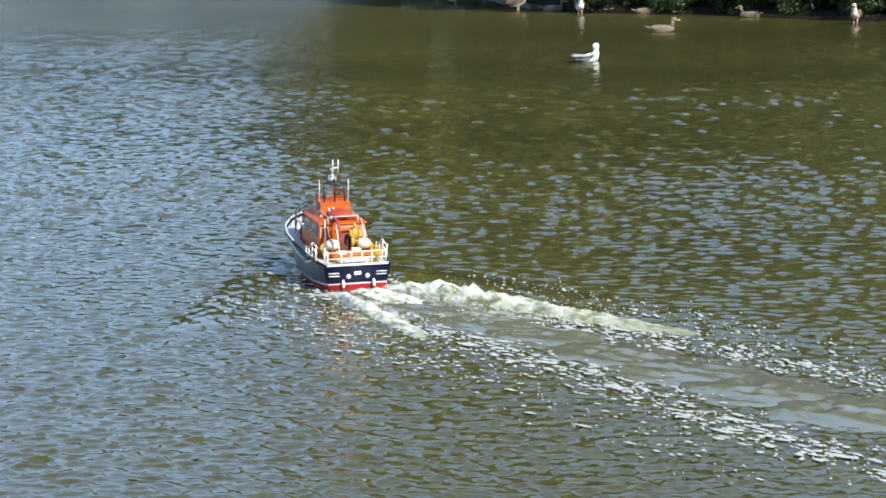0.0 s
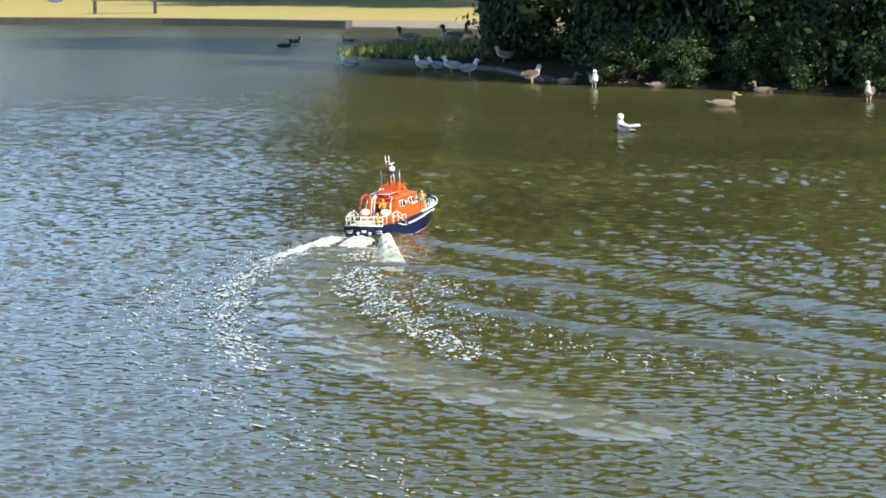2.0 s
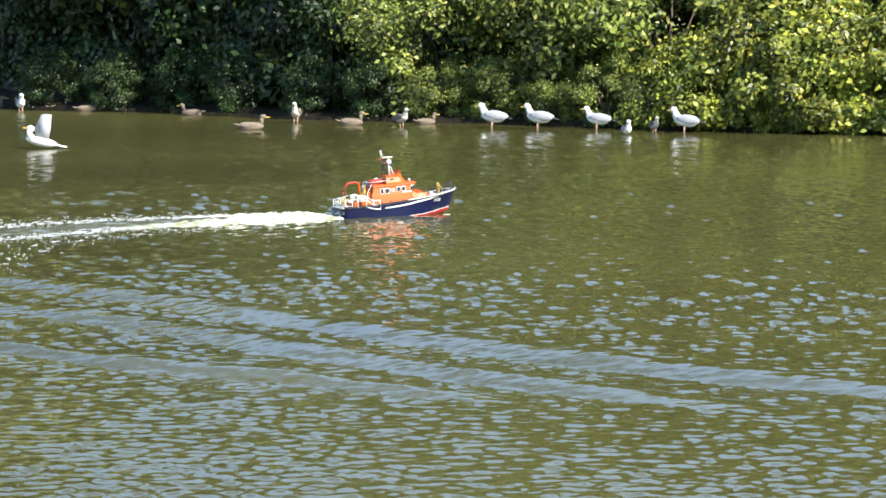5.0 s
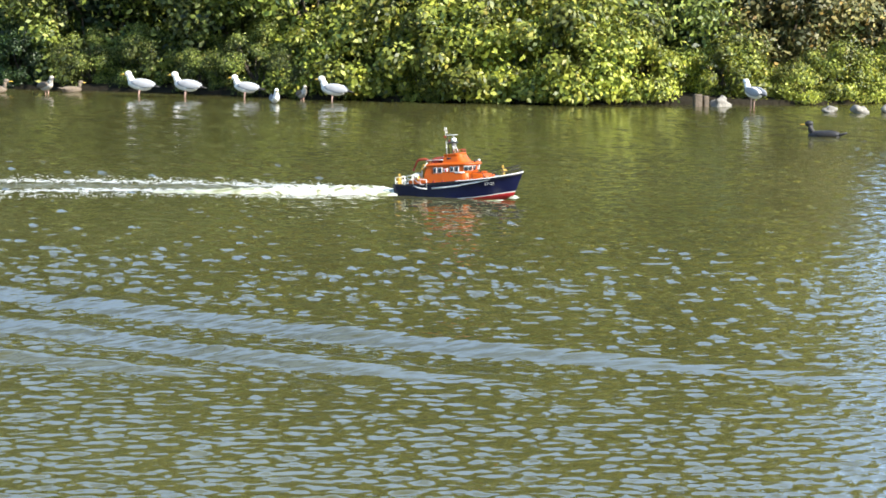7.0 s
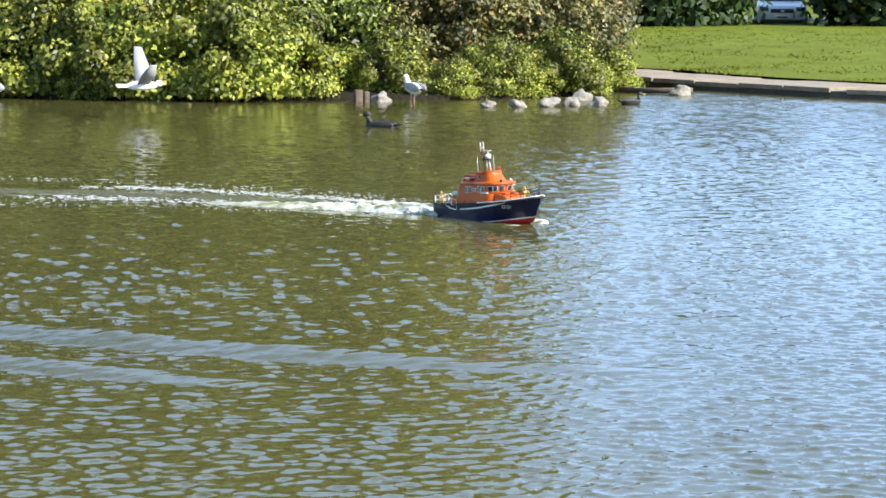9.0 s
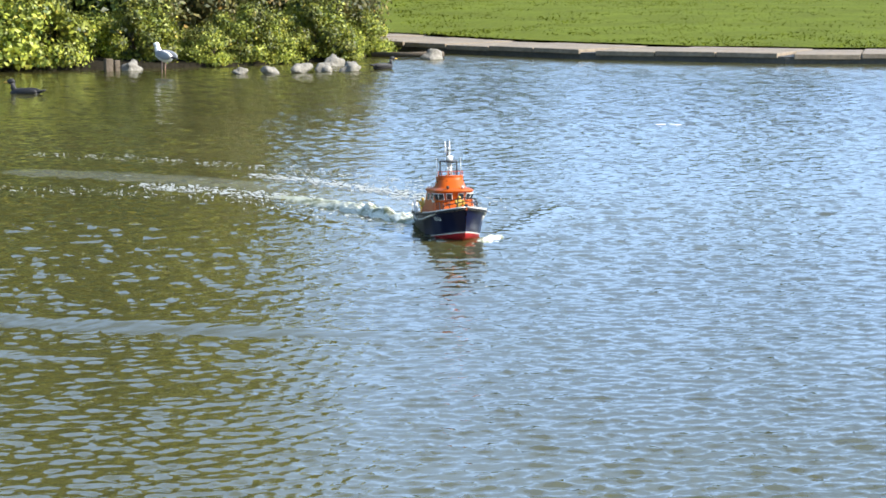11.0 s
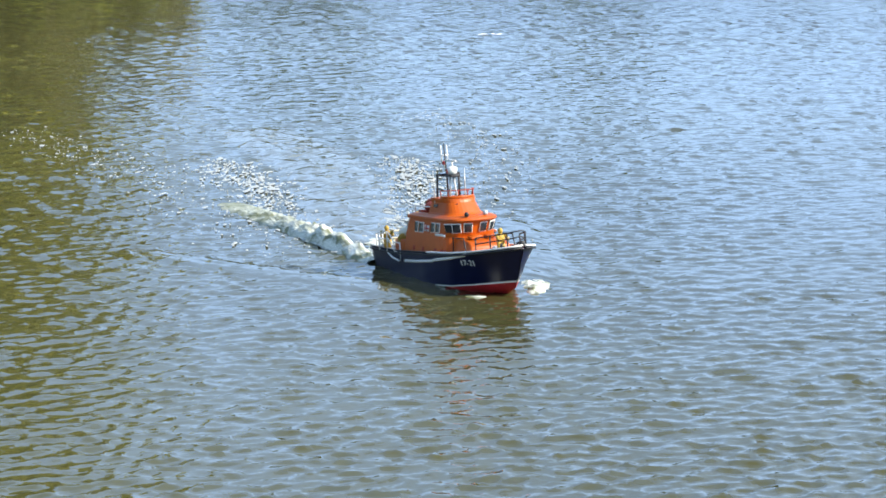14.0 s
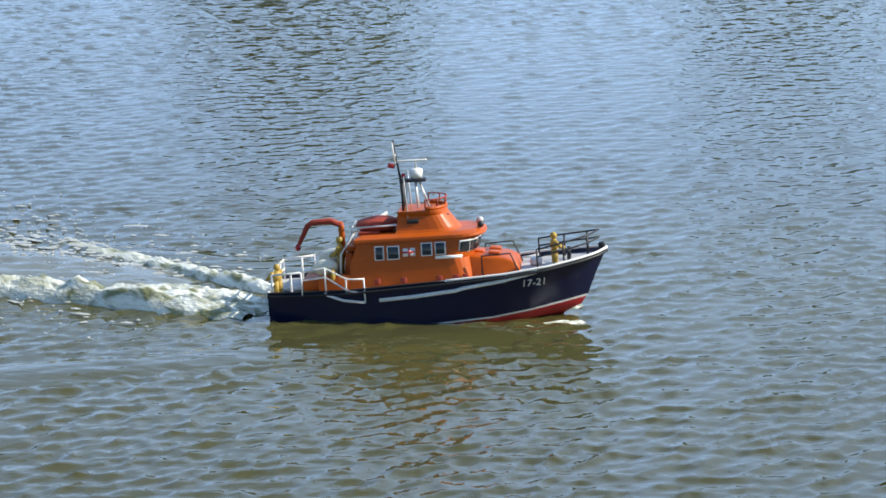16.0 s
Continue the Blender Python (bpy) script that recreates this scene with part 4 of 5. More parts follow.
for y in (-.15, .15):
    part("lifebuoy", blob(B(), (-.425, y, .22), (.012, .03, .03)), YELLOW, boat, "yellow rescue gear")
aft_part("stern_hatch", box(B(), (-.6, 0, .108), (.1, .2, .014), None, .004), DECK, boat)
for y in (.1, -.12):
    part("cockpit_side", box(B(), (-.42, y * 1.25, .16), (.14, .035, .12), None, .01), ORANGE, boat, "orange cockpit side")
aft_part("seat_locker", box(B(), (-.5, .0, .125), (.12, .25, .05), None, .008), ORANGE, boat)
for side in (1, -1):
    aft_part("liferaft", blob(B(), (-.46, side * .105, .195), (.055, .045, .035)), CREAM, boat, "white liferaft canister")
    w = lambda z: .176 + (.146 - .176) * (z - .15) / (.35 - .15)
    for x0, x1, z0, z1 in ((-.245, -.205, .272, .332), (-.193, -.14, .272, .33), (-.05, -.002, .28, .336), (.008, .054, .282, .336), ):
        zc = (z0 + z1) / 2
        tilt = Matrix.Rotation(side * math.atan2(.03, .2), 4, "X")
        fr = part("window", box(B(), ((x0 + x1) / 2, side * (w(zc) + .001), zc), (x1 - x0, .006, z1 - z0), tilt, .002), WHITE, boat, "white-framed cabin window")
        part("pane", box(B(), ((x0 + x1) / 2, side * (w(zc) + .0035), zc), (x1 - x0 - .009, .006, z1 - z0 - .009), tilt, .001), GLASS, fr)
    for x in (-.24, -.13, .02, .09, .13):
        part("port", box(B(), (x, side * (w(.2) + .002), .185), (.026, .006, .026), tilt, .003), ORANGE_DARK, boat, "dark lower port")
    part("name_board", box(B(), (.065, side * (w(.272) + .002), .272), (.115, .004, .013), tilt), WHITE, boat, "white name board")
    part("flag_panel", box(B(), (-.1, side * (w(.3) + .002), .3), (.052, .003, .034), tilt), WHITE, boat)
    part("flag_bar", box(B(), (-.1, side * (w(.3) + .0045), .3), (.052, .003, .008), tilt), RED, boat)
    part("flag_stripe", box(B(), (-.1, side * (w(.3) + .0052), .3), (.008, .003, .034), tilt), RED, boat)
    part("fly_window", box(B(), (-.08, side * .102, .42), (.05, .01, .018), None, .003), GLASS, boat)
for t in (-1.12, -.72, -.25, .25, .72, 1.12):
    hx, hy = .07 + .115 * abs(math.cos(t)) ** .75, .151 * math.copysign(abs(math.sin(t)) ** .85, t)
    rt = Matrix.Rotation(t * .92, 4, "Z") @ Matrix.Rotation(radians(17), 4, "Y")
    fr = part("window", box(B(), (hx, hy, .31), (.006, .05, .056), rt, .002), WHITE, boat, "white-framed front window")
    part("pane", box(B(), Vector((hx, hy, .31)) + rt @ Vector((.003, 0, 0)), (.006, .043, .047), rt, .001), GLASS, fr)
for x, y in ((.25, .05), (.25, -.05), (.18, .0)):
    part("hatch", box(B(), (x, y, .262), (.05, .055, .012), Matrix.Rotation(radians(6), 4, "Y"), .004), ORANGE, boat)
part("anchor_winch", box(B(), (.42, 0, .205), (.05, .05, .035), None, .01), STEEL, boat, "grey winch")
for side in (1, -1):
    part("bollard", tube(B(), [(.56, side * .05, .2), (.56, side * .05, .25)], .008), BLACK, boat)
part("stem_head", box(B(), (.7, 0, .256), (.03, .03, .03), None, .008), BLACK, boat)
part("inflatable", blob(B(), (-.235, 0, .402), (.098, .085, .034)), ORANGE_DARK, boat, "rolled dull-red inflatable on the roof")
for y in (.1, -.1):
    part("roof_rail", tube(B(), [(-.34, y, .355), (-.34, y, .405), (-.15, y, .41), (-.15, y, .36)], .004, 6), STEEL, boat, "white roof rail")
part("roof_rail", tube(B(), [(-.34, -.1, .405), (-.34, .1, .405)], .004, 6), STEEL, boat)

# mast
for y in (.07, -.07):
    part("mast_leg", tube(B(), [(-.12, y, .45), (-.115, y * .95, .585)], .006, 6), BLACK, boat, "black mast leg")
    part("whip_aerial", tube(B(), [(-.1, y * 1.35, .42), (-.105, y * 1.4, .61)], [.004, .002], 6), STEEL, boat, "pale whip aerial")
part("mast_bar", tube(B(), [(-.115, -.072, .585), (-.115, .072, .585)], .007, 6), BLACK, boat)
part("mast_plate", box(B(), (-.075, 0, .58), (.11, .06, .012), None, .003), BLACK, boat)
for p in (((-.06, .02, .45), (-.065, .012, .575)), ((-.06, -.02, .45), (-.065, -.012, .575)), ((-.01, 0, .45), (-.05, 0, .575))):
    part("mast_strut", tube(B(), p, .0045, 6), STEEL, boat, "pale mast strut")
bm = B()
bmesh.ops.create_cone(bm, cap_ends=True, segments=20, radius1=.024, radius2=.028, depth=.032, matrix=Matrix.Translation((-.06, 0, .605)))
blob(bm, (-.06, 0, .62), (.028, .028, .011))
part("radar_dome", bm, WHITE, boat, "white radar dome")
part("radar_scanner", box(B(), (-.075, 0, .662), (.125, .012, .009), Matrix.Rotation(radians(0), 4, "Z"), .003), WHITE, boat)
part("scanner_post", tube(B(), [(-.06, 0, .63), (-.06, 0, .66)], .005, 6), WHITE, boat)
part("topmast", tube(B(), [(-.122, 0, .45), (-.13, 0, .6), (-.15, 0, .755)], [.006, .005, .003], 6), BLACK, boat, "dark raked topmast")
for y in (.018, -.018):
    part("aerial", tube(B(), [(-.145, y, .655), (-.152, y, .745)], [.004, .003], 6), WHITE, boat, "white aerial")
part("aerial_bar", tube(B(), [(-.144, -.022, .69), (-.144, .022, .69)], .004, 6), WHITE, boat)
part("ensign", box(B(), (-.163, 0, .645), (.03, .003, .02), Matrix.Rotation(radians(12), 4, "Y")), RED, boat, "small red ensign")
part("nav_light", blob(B(), (-.115, 0, .6), (.01, .01, .012)), RED, boat)

# crane
part("crane_post", tube(B(), [(-.405, .085, .1), (-.405, .085, .385), (-.41, .085, .405)], [.014, .013, .012], 8), ORANGE, boat, "orange crane post")
part("crane_arm", tube(B(), [(-.4, .085, .39), (-.45, .085, .412), (-.53, .085, .408), (-.55, .085, .395), (-.59, .085, .32)], [.013, .014, .013, .012, .009], 8), ORANGE_DARK, boat, "bent red-orange crane arm")
part("crane_hook", blob(B(), (-.597, .085, .305), (.013, .013, .016)), RED, boat)
part("crane_ladder", tube(B(), [(-.42, .04, .12), (-.36, .05, .36), (-.2, .03, .44)], .006, 6), WHITE, boat, "white ladder rail")
part("crane_ladder", tube(B(), [(-.42, .075, .12), (-.36, .075, .36), (-.2, .06, .44)], .006, 6), WHITE, boat)

# rails
for side in (1, -1):
    y = side * .225
    for dz in (.0, .032):
        aft_part("side_rail", tube(B(), [(-.55, y, .165 + dz * 1.1), (-.45, y * 1.01, .175 + dz * 1.2), (-.36, y * 1.06, .115 + dz * 1.5), (-.29, y * 1.07, .1 + dz * 1.9)], .0036, 6), WHITE, boat, "white tubular side rail")
    for x, z0, z1 in ((-.55, .1, .2), (-.45, .1, .215), (-.365, .1, .17), (-.29, .06, .165)):
        aft_part("stanchion", tube(B(), [(x, y * 1.04, z0), (x, y * 1.04, z1)], .0036, 6), WHITE, boat)
    aft_part("low_fender", tube(B(), [(-.46, y * 1.04, .105), (-.38, y * 1.075, .075), (-.29, y * 1.08, .062)], .006, 6), WHITE, boat)
    for x in (-.68, -.6):
        aft_part("stanchion", tube(B(), [(x, side * .19, .1), (x, side * .19, .19)], .0045, 6), WHITE, boat)
    aft_part("stern_side_rail", tube(B(), [(-.68, side * .19, .188), (-.55, side * .2, .195)], .0045, 6), WHITE, boat)
    # pulpit
    for z in (.0, .032):
        part("pulpit_rail", tube(B(), [(.43, side * .135, .245 + z), (.54, side * .105, .262 + z), (.64, side * .055, .278 + z), (.69, 0, .292 + z)], .004, 6), BLACK, boat, "black pulpit rail")
    for x, yy, z0, z1 in ((.43, .135, .18, .277), (.54, .105, .2, .294), (.64, .055, .22, .31)):
        part("stanchion", tube(B(), [(x, side * yy, z0), (x, side * yy, z1)], .004, 6), BLACK, boat)
    part("foredeck_rail", tube(B(), [(.2, side * .15, .16), (.2, side * .15, .265), (.32, side * .15, .27), (.36, side * .15, .17)], .004, 6), BLACK, boat)
for z in (.145, .185):
    aft_part("stern_rail", tube(B(), [(-.68, -.19, z), (-.685, 0, z + .004), (-.68, .19, z)], .005, 6), CREAM, boat, "cream stern rail")
for y in (-.1, -.035, .035, .1):
    aft_part("stanchion", tube(B(), [(-.683, y, .1), (-.683, y, .187)], .0045, 6), WHITE, boat)
aft_part("stern_board", box(B(), (-.69, .0, .135), (.008, .16, .022), None, .002), CREAM, boat)


def figurine(x, y, z, turn, h=.125):
    bm = tube(B(), [(-.0, .012, 0), (0, .012, h * .45)], [.011, .013], 8)
    tube(bm, [(0, -.012, 0), (0, -.012, h * .45)], [.011, .013], 8)
    blob(bm, (0, 0, h * .6), (.018, .026, h * .22), None, 10)
    tube(bm, [(0, .028, h * .75), (.022, .032, h * .55), (.04, .02, h * .52)], [.01, .009, .007], 6)
    tube(bm, [(0, -.028, h * .75), (.022, -.032, h * .55), (.04, -.02, h * .52)], [.01, .009, .007], 6)
    blob(bm, (0, 0, h * .9), (.015, .014, .016), None, 10)
    ob = part("figurine", bm, YELLOW, boat, "small yellow painted resin figure")
    ob.location, ob.rotation_euler = (x, y, z), (0, 0, radians(turn))


figurine(-.665, -.13, .15, 150)
figurine(-.4, -.06, .2, 180, .17)
figurine(.5, -.02, .195, 10, .13)

# number on both bows
for side in (-1, 1):
    tx = bpy.data.curves.new("number", "FONT")
    tx.body, tx.size, tx.extrude = "17-21", .048, .0012
    tmp = new("tmp", tx)
    bpy.context.view_layer.update()
    me = bpy.data.meshes.new_from_object(tmp.evaluated_get(bpy.context.evaluated_depsgraph_get()))
    bpy.data.objects.remove(tmp)
    me.materials.clear()
    me.materials.append(WHITE)
    ob = new("number", me)
    ob.parent = boat
    s0, s1 = (.765, .85) if side < 0 else (.85, .765)
    mix = lambda s, k: Vector(hull_point("mid", s, side)).lerp(Vector(hull_point("sheer", s, side)), k)
    a0, b0, c0 = mix(s0, .18), mix(s1, .1), mix(s0, .75)
    xa = (b0 - a0).normalized()
    za = xa.cross(c0 - a0).normalized()
    ya = za.cross(xa)
    ob.matrix_basis = Matrix.Translation(a0 + za * .009) @ Matrix((xa, ya, za)).transposed().to_4x4()
    ob["label"] = "white hull number 17-21"

# ---- wake ----
ROUTE = [  # seconds, stern x, y, heading clockwise from +y
    (0, -2.63, 15.72, -24), (0.5, -3.36, 17.58, -13), (1, -3.78, 19.39, -2), (1.5, -4.00, 21.35, 9), (2, -3.90, 23.20, 18), (2.5, -3.42, 24.60, 25),
    (3, -2.81, 26.14, 34), (3.5, -1.90, 26.85, 43), (4, -0.89, 27.50, 53), (4.5, 0.16, 27.87, 63), (5, 1.32, 27.96, 72), (5.2, 1.81, 27.96, 76),
    (5.9, 3.37, 27.60, 96), (6.6, 4.86, 26.79, 116), (7.3, 6.24, 25.98, 138), (7.5, 6.64, 25.66, 142), (8, 7.51, 24.83, 150), (8.6, 8.33, 23.71, 159),
    (9, 8.74, 23.0, 164), (9.5, 9.15, 22.07, 174), (10, 9.40, 21.08, 183), (10.2, 9.44, 20.62, 185), (11, 9.17, 18.75, 197), (11.8, 8.80, 17.32, 206),
    (12.3, 8.53, 16.38, 208), (12.5, 8.40, 16.03, 205), (13, 8.03, 15.13, 202), (13.5, 7.42, 13.87, 192), (14, 7.07, 12.58, 183), (14.5, 6.85, 11.27, 178),
    (15, 7.0, 10.13, 170), (15.4, 7.10, 9.13, 158), (15.6, 7.15, 8.65, 152.5), (15.8, 7.20, 8.16, 147), (16, 7.26, 7.72, 141)]
R_T = np.array([r_[0] for r_ in ROUTE])
R_X, R_Y, R_H = (np.array([r_[k] for r_ in ROUTE]) for k in (1, 2, 3))


def at_time(t):
    """The stern's place and the heading; before the start the boat came straight in."""
    if t < 0:
        return -2.63 + 3.0 * t * math.sin(radians(-38)), 15.72 + 3.0 * t * math.cos(radians(-38)), -34.0
    return float(np.interp(t, R_T, R_X)), float(np.interp(t, R_T, R_Y)), float(np.interp(t, R_T, R_H))


def flecks(seed, n, lx, ly, size, lift=.012, core=0.0):
    """Many small flat lumps of foam, strewn over an oblong."""
    r = random.Random(seed)
    V, Fc = [], []
    for _ in range(n):
        x, y = r.uniform(-lx, lx), r.gauss(0, ly)
        s = size * min(2.2, .35 + r.expovariate(2.2))
        lo = r.uniform(1.2, 3.6)
        k, a0, i = r.randint(5, 7), r.uniform(0, 6), len(V)
        V.append((x, y, lift + s * .05))
        for j in range(k):
            a = a0 + j * 6.283 / k
            q = s * r.uniform(.55, 1.2)
            V.append((x + q * math.cos(a) * lo, y + q * math.sin(a), lift - .005))
        Fc += [(i, i + 1 + j, i + 1 + (j + 1) % k) for j in range(k)]
    return V, Fc


FOAM_MESH = []
for k in range(6):
    ob = part("foam_proto", flecks(40 + k, 75, .4, .11, .0125), FOAM)
    FOAM_MESH.append(ob.data)
    bpy.data.objects.remove(ob)
THIN_MESH = []
for k in range(4):
    ob = part("foam_proto", flecks(60 + k, 24, .42, .15, .0085), FOAM)
    THIN_MESH.append(ob.data)
    bpy.data.objects.remove(ob)


def ridge(line, width, height, seed, bumps=.35, fine=.05):
    """A rippled swell along a chain of points, sinking into the water at its ends and sides."""
    total = sum((Vector(b) - Vector(a)).length for a, b in zip(line, line[1:]))
    n_along, prof = int(total / fine), np.linspace(-1, 1, 27)
    V = []
    for i in range(n_along + 1):
        s = i / n_along
        # corners are rounded by averaging along the line
        pts_ = [along(line, min(max(s * total + k * .35, 0), total - 1e-4)) for k in (-2, -1, 0, 1, 2)]
        p = sum((q[0] for q in pts_), Vector((0, 0))) / 5
        d = sum((q[1] for q in pts_), Vector((0, 0))).normalized()
        nrm = Vector((-d.y, d.x))
        fade = min(1, s * 5, (1 - s) * 5)
        hgt = height * fade * (1 + bumps * noise.noise((s * total * 1.1, seed, 0)))
        wd = width * (1 + .25 * noise.noise((s * total * .7, seed, 5)))
        for u in prof:
            q = p + nrm * u * wd
            V.append((q.x, q.y, hgt * (math.cos(u * math.pi) * .5 + .5) * 1.25 - .012 * u * u - .012 * (1 - fade)))
    V = np.array(V)
    V[:, 2] += waves(V[:, 0], V[:, 1], .04) * 0.5
    return V, n_along + 1, len(prof)


def ridge_part(name, line, width, height, seed, bumps, parent=None, label=""):
    V, r_n, c_n = ridge(line, width, height, seed, bumps)
    ob = new(name, grid_mesh(name, V, r_n, c_n, WATER_SWELL))
    if parent:
        ob.parent = parent
    if label:
        ob["label"] = label
    return ob


def wash_mesh(seed, length, w0, w1, height, rough_):
    """A tongue of churned water, lumpy, trailing aft along -x."""
    V, Fc = [], []
    nu, nv = 70, 25
    for i in range(nu + 1):
        s = i / nu
        for j in range(nv):
            v = j / (nv - 1) * 2 - 1
            w = w0 + (w1 - w0) * s
            x, y = -s * length, v * w
            z = height * (1 - s) ** .8 * (1 - abs(v) ** 2.2) * min(1, .2 + s * 4)
            z *= 1 + rough_ * noise.noise((x * 9 + seed, y * 11, 0)) + rough_ * .7 * noise.noise((x * 27 + seed, y * 30, 4))
            V.append((x, y, z - .006 - .012 * abs(v) ** 4 - .004 * s))
    for i in range(nu):
        for j in range(nv - 1):
            a = i * nv + j
            Fc.append((a, a + 1, a + nv + 1, a + nv))
    return V, Fc


wash = new("stern_wash")
tagged(wash, "churned pale water trailing from the stern", "wake")
part("churned_water", wash_mesh(3, 1.1, .14, .2, .055, .6), FOAM_GREEN, wash, "green-white churned water")
for side in (1, -1):
    p = part("quarter_wave", wash_mesh(9 + side, 2.4 - .4 * side, .055 - .01 * side, .14 - .03 * side, .09 - .025 * side, .42), FOAM_GREEN, wash, "frothing crest off the stern quarter")
    p.location, p.rotation_euler = (.0, side * .19, 0), (0, 0, radians(-side * 11))
bow = new("bow_wave")
tagged(bow, "white bow wave curling from the hull", "wake")
for side in (1, -1):
    p = part("crest", wash_mesh(20 + side, .5 + .12 * side, .05, .11 + .05 * side, .024 + .012 * side, .6), FOAM_GREEN, bow, "white curling crest")
    p.location, p.rotation_euler = (.60, side * .12, 0), (0, 0, radians(-side * 30))
    ridge_part("wave_arm", [(.75, side * .12), (.5, side * .3), (.0, side * .5), (-1.0, side * .95), (-2.3, side * 1.5)], .34, .007, 5 + side, .6, bow, "raised water of the bow wave")

patches = []


def trail(meshes, name, label, step, off, t0, t1, life, turn_by=0.0, drift=0.0):
    t, k = t0, 0
    while t < t1:
        x, y, h = at_time(t)
        hr = radians(h)
        side = off
        px, py = x + side * math.cos(hr), y - side * math.sin(hr)
        ob = tagged(new(name, meshes[k % len(meshes)]), label, "foam", "foam left by the boat", "stuff")
        patches.append((ob, px, py, 90 - h + turn_by + (k * 37 % 25) - 12, t + .12, life, drift * math.cos(hr), -drift * math.sin(hr)))
        t += step
        k += 1


SLICK = water_mat("aerated_grey_water", (0.13, 0.135, 0.1), rough=0.1)


def slick_mesh(seed):
    V = []
    for i in range(13):
        for k in range(29):
            a, q = k / 28 * 2 * math.pi, i / 12
            rr = q * (.6 + .12 * noise.noise((math.cos(a) * 1.5, math.sin(a) * 1.5, seed)))
            V.append((rr * math.cos(a) * 1.1, rr * math.sin(a) * .85, .014 - .045 * q ** 3))
    V = np.array(V)
    V[:, 2] += .8 * waves(V[:, 0] + seed * 3.7, V[:, 1] + 20, .05)
    V[:29] = V[0]
    V[28::29] = V[0::29]
    return grid_mesh("slick", V, 13, 29, SLICK)


trail([slick_mesh(k) for k in range(5)], "slick_patch", "smooth greyish aerated water left behind the boat", .22, 0.0, -1.6, 15.7, 2.8)
for side in (1, -1):
    trail(FOAM_MESH, "foam_patch", "white foam flecks spreading on the boat's wake", .15, side * .24, -1.9, 15.9, 1.7, side * -8, side * .26)
    trail(THIN_MESH, "foam_patch", "scattered foam flecks beside the boat's wake", .21, side * .55, -1.8, 15.9, 3.2, side * -14, side * .4)
    # the bow waves broke white while the boat turned hard
    trail(THIN_MESH, "foam_patch", "white foam left by the breaking bow wave", .11, side * .85, -.9, 1.1, 1.3, side * -20, side * .22)

# older swells from the boat's turn, spreading outwards
swells = []
for seed, line, w, hgt, d in ((1, [(-4.4, 20.8), (-3.2, 22.9), (-2.5, 22.7), (-1.6, 21.9), (0.05, 20.0), (1.55, 17.9), (2.65, 16.5), (4.1, 15.1), (6.2, 13.6)], .45, .05, (.55, -.32)),
                              (2, [(-4.0, 19.4), (-2.6, 20.4), (-1.5, 20.0), (0.0, 18.4), (1.2, 16.7), (2.4, 15.2), (4.0, 13.9)], .38, .045, (.5, -.32)),
                              (3, [(-2.4, 19.0), (-1.6, 18.0), (-.8, 17.0), (.5, 16.0), (2.2, 14.6)], .3, .04, (.3, -.2))):
    ob = tagged(ridge_part("swell", line, w, hgt, seed, .5), "low swell spreading over the pond from the boat's turn", "wave", "swells from the boat", "stuff")
    swells.append((ob, d))

fleck = tagged(part("floating_feather", flecks(95, 4, .12, .04, .035), FEATHER_W), "white feathers floating on the pond", "feather")
fleck.location = (16.38, 27.0, 0)

# paving slabs on the path's edge
slab = None
s = .6
while s < 60:
    p, d = along(offset(BANK, .98), s)
    if slab is None:
        me = part("slab", box(B(), (0, 0, 0), (1.17, 1.9, .09), None, .012), CONCRETE, pavement, smooth=False).data
        slab = ob = pavement.children[0]
    else:
        ob = new("slab", me)
        ob.parent = pavement
    ob.location, ob.rotation_euler = (p.x, p.y, .14 + .012 * math.sin(s * 7)), (0, 0, math.atan2(d.y, d.x))
    s += 1.2


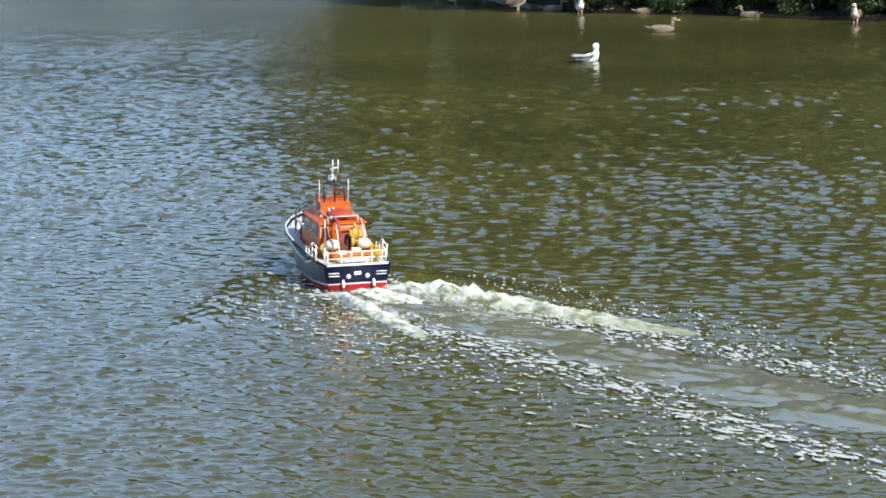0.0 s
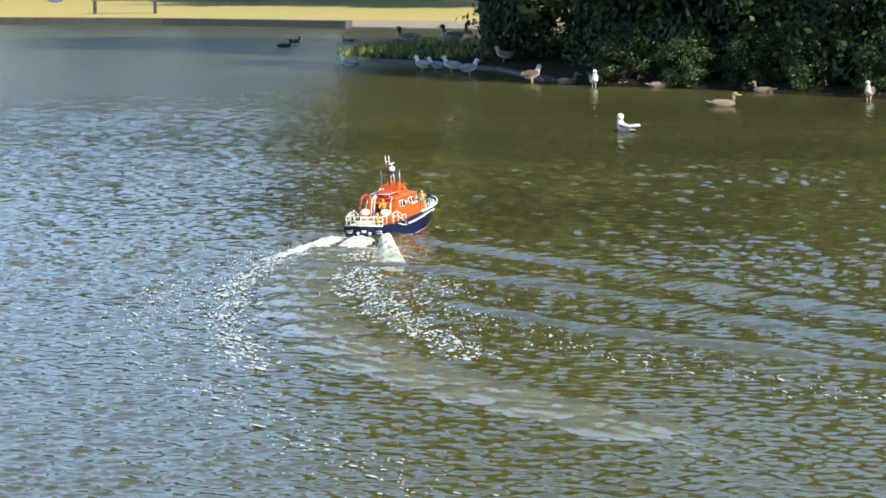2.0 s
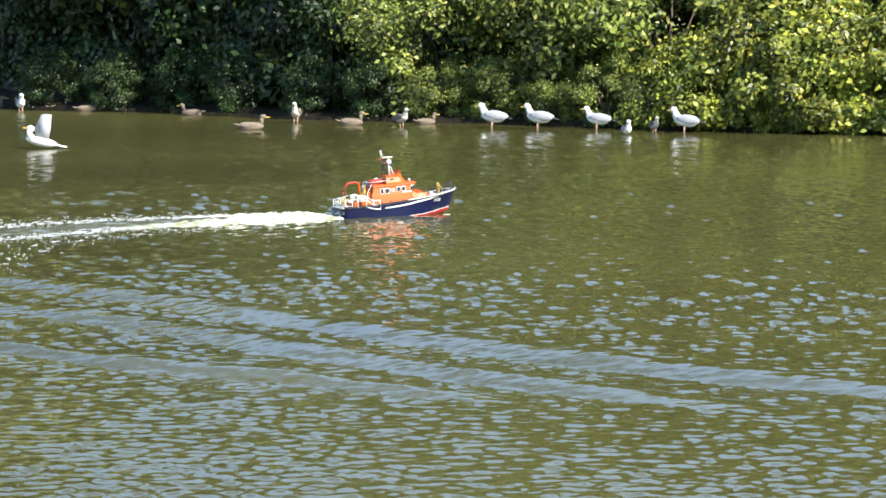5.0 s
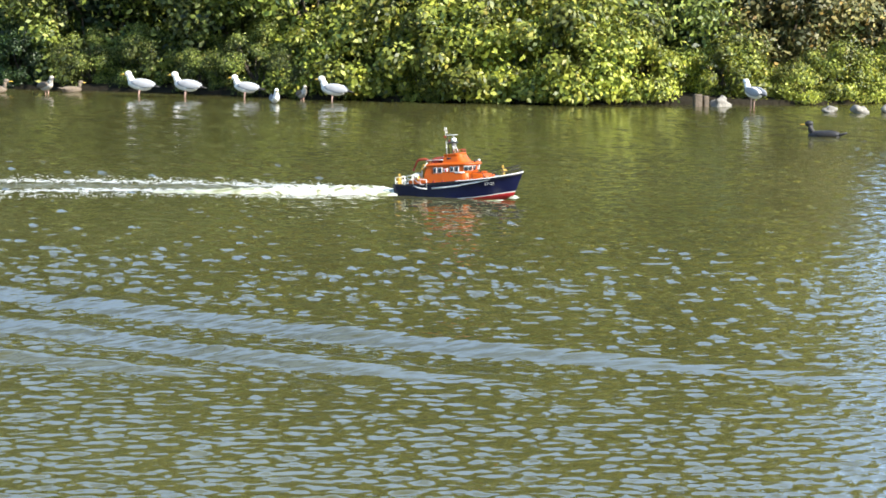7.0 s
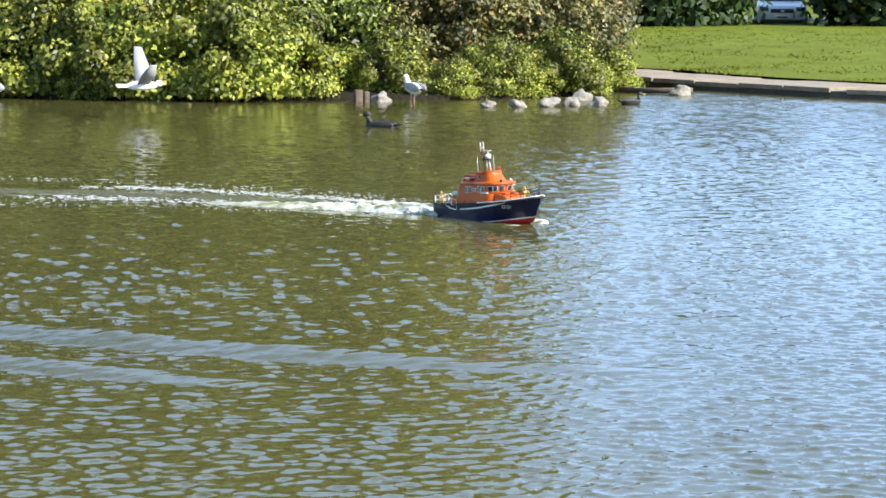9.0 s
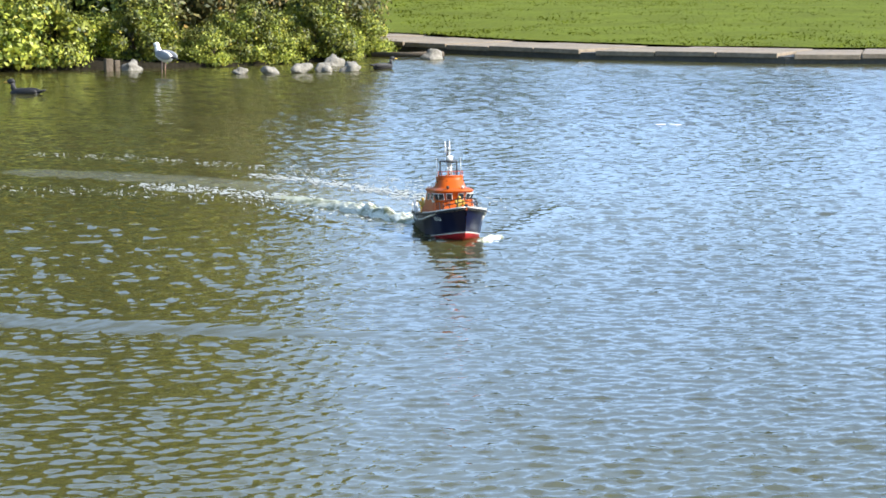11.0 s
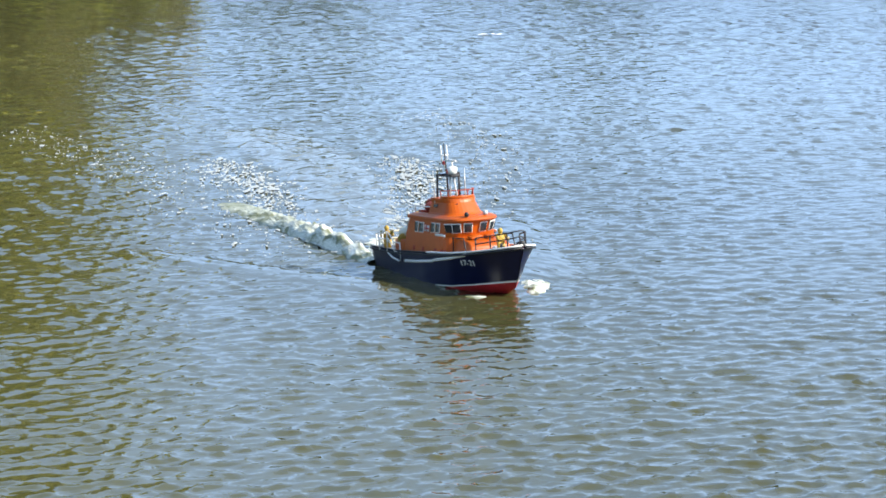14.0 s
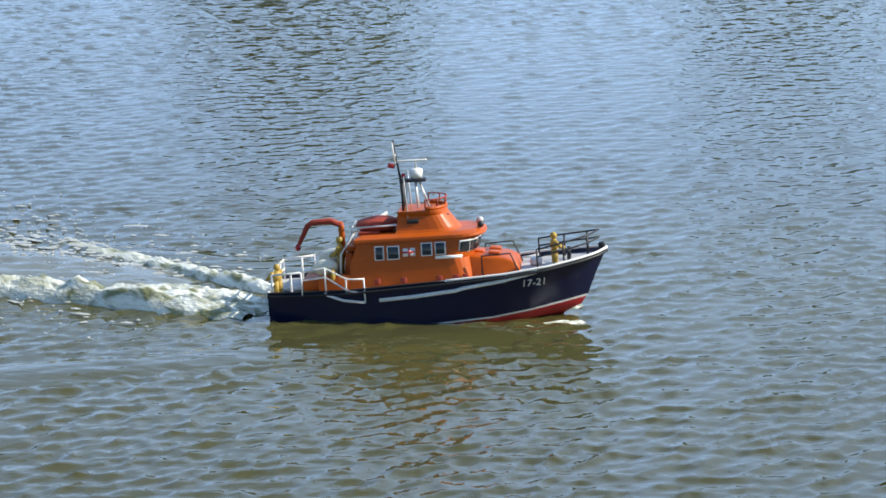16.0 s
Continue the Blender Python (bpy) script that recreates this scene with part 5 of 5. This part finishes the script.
# ---- movement ----
def motions():
    rows_ = []
    for t, x, y, h in ROUTE:
        hr = radians(h)
        turn = 90 - h
        lift = max(0.0, 1 - t / 1.2)
        bob = .004 * math.sin(t * 5.1) - .010 + .045 * lift + .02 * max(0.0, 1 - t / 5)
        rows_.append((t, pose(x + .70 * math.sin(hr), y + .70 * math.cos(hr), bob, 0, 0, turn) @ pose(0, 0, 0, 1.5 * math.sin(t * 2.3), -3.8 + .4 * math.sin(t * 4.3), 0)))
    walk(boat, rows_)
    # the wavelets run down the wind
    walk(water, [(0.0, pose(.3, 1.6, 0)), (16.0, pose(-.3, -1.6, 0))])
    flat = [(t, pose(x + .70 * math.sin(radians(h)), y + .70 * math.cos(radians(h)), 0, 0, 0, 90 - h)) for t, x, y, h in ROUTE]
    walk(bow, flat)
    course = []
    for t, x, y, h in ROUTE:
        x0, y0, _ = at_time(t - .7)
        course.append((t, pose(x, y, 0, 0, 0, math.degrees(math.atan2(y - y0, x - x0)))))
    walk(wash, course)
    for ob, x, y, turn, t, life, dx, dy in patches:
        deep_ = -.16
        if t > .2:
            keys = [(0.0, deep_), (t, deep_), (t + .15, 0)]
        else:
            keys = [(0.0, 0)]
        end = max(t, 0) + life if t > 0 else max(.6, t + life)
        if end + 1.2 < 16:
            keys += [(end, 0), (end + 1.2, deep_), (16.0, deep_)]
        else:
            keys += [(16.0, 0)]
        keys = [k for i, k in enumerate(keys) if i == 0 or k[0] > keys[i - 1][0] + .01]
        walk(ob, [(a_, pose(x + dx * max(0, a_ - t), y + dy * max(0, a_ - t), z_, 0, 0, turn)) for a_, z_ in keys])
    for ob, (dx, dy) in swells:
        walk(ob, [(0.0, pose(-dx * 3.5, -dy * 3.5, -.12)), (1.2, pose(-dx * 2.8, -dy * 2.8, -.06)), (2.6, pose(-dx * 2.0, -dy * 2.0, 0)), (10.0, pose(dx * 2.2, dy * 2.2, 0)), (12.5, pose(dx * 3.4, dy * 3.4, -.06)), (16.0, pose(dx * 5, dy * 5, -.12))])
    walk(duck_swim, [(0.0, pose(-2.1, 47.6, 0, 0, 0, 5)), (2.0, pose(-1.22, 47.5, 0, 0, 0, 5)), (5.0, pose(.62, 47.2, 0, 0, 0, 5)), (16.0, pose(5, 46, 0, 0, 0, -20))])
    walk(black_swim, [(0.0, pose(16, 32, -.05, 0, 0, 150)), (7.3, pose(13.42, 34.6, -.05, 0, 0, 150)), (10.2, pose(11.7, 36.5, -.05, 0, 0, 140)), (16.0, pose(8, 39, 0, 0, 0, 140))])
    walk(gull_swim, [(0.0, pose(-2.83, 39.07, .05, 0, 0, 70)), (1.0, pose(-2.7, 39.1, .05, 0, 0, 80)), (2.0, pose(-2.56, 39.85, .05, 0, 0, 110)), (3.5, pose(-2.48, 40.5, .05, 0, 0, 165)), (4.5, pose(-2.75, 41.4, .06, 0, 0, 175)), (5.0, pose(-2.85, 41.6, .12, 0, -12, 170)), (5.4, pose(-4.2, 42, .5, 0, -12, 170)), (7.5, pose(-14, 44, 5, 0, -10, 170)), (16.0, pose(-60, 60, 12, 0, 0, 170))])
    for s_, w_ in zip((1, -1), wings_c):
        fold, up = pose(-.02, -s_ * .02, .04, 0, 0, s_ * 78), lambda a: pose(0, 0, 0, s_ * a, 0, 0)
        walk(w_, [(0.0, fold), (4.6, fold), (4.9, up(72)), (5.05, up(78)), (5.3, up(0)), (5.5, up(-25)), (5.8, up(50)), (6.1, up(-25)), (6.4, up(50)), (6.7, up(-25)), (7.0, up(50)), (7.3, up(-20)), (16.0, up(10))])
    walk(fly_a, [(0.0, pose(-17, 97, .4, 0, 0, 200)), (1.0, pose(-25.5, 98, .6, 0, 0, 200)), (1.5, pose(-26.3, 98, 1.0, 0, 0, 190)), (2.0, pose(-28.5, 97, 1.6, 0, 0, 185)), (4.0, pose(-48, 92, 5, 0, 0, 180)), (16.0, pose(-140, 80, 12, 0, 0, 180))])
    walk(fly_b, [(0.0, pose(-60, 30, 6, 0, 0, 0)), (7.5, pose(-3, 38, 3, 0, 0, 0)), (9.0, pose(9.6, 38.9, .5, 20, 0, 5)), (9.5, pose(14.9, 37.2, .15, 10, -5, -15)), (10.2, pose(19.2, 35.2, 1.5, -35, -12, -25)), (12.0, pose(34, 28, 5, 0, 0, -30)), (16.0, pose(80, 10, 8, 0, 0, -30))])
    for wings in (wings_a, wings_b):
        for s_, w_ in zip((1, -1), wings):
            walk(w_, [(k * .125, pose(0, 0, 0, s_ * (15 + 38 * math.cos(k * math.pi / 2 * 1.0 + .4)), 0, 0)) for k in range(129)])


motions()
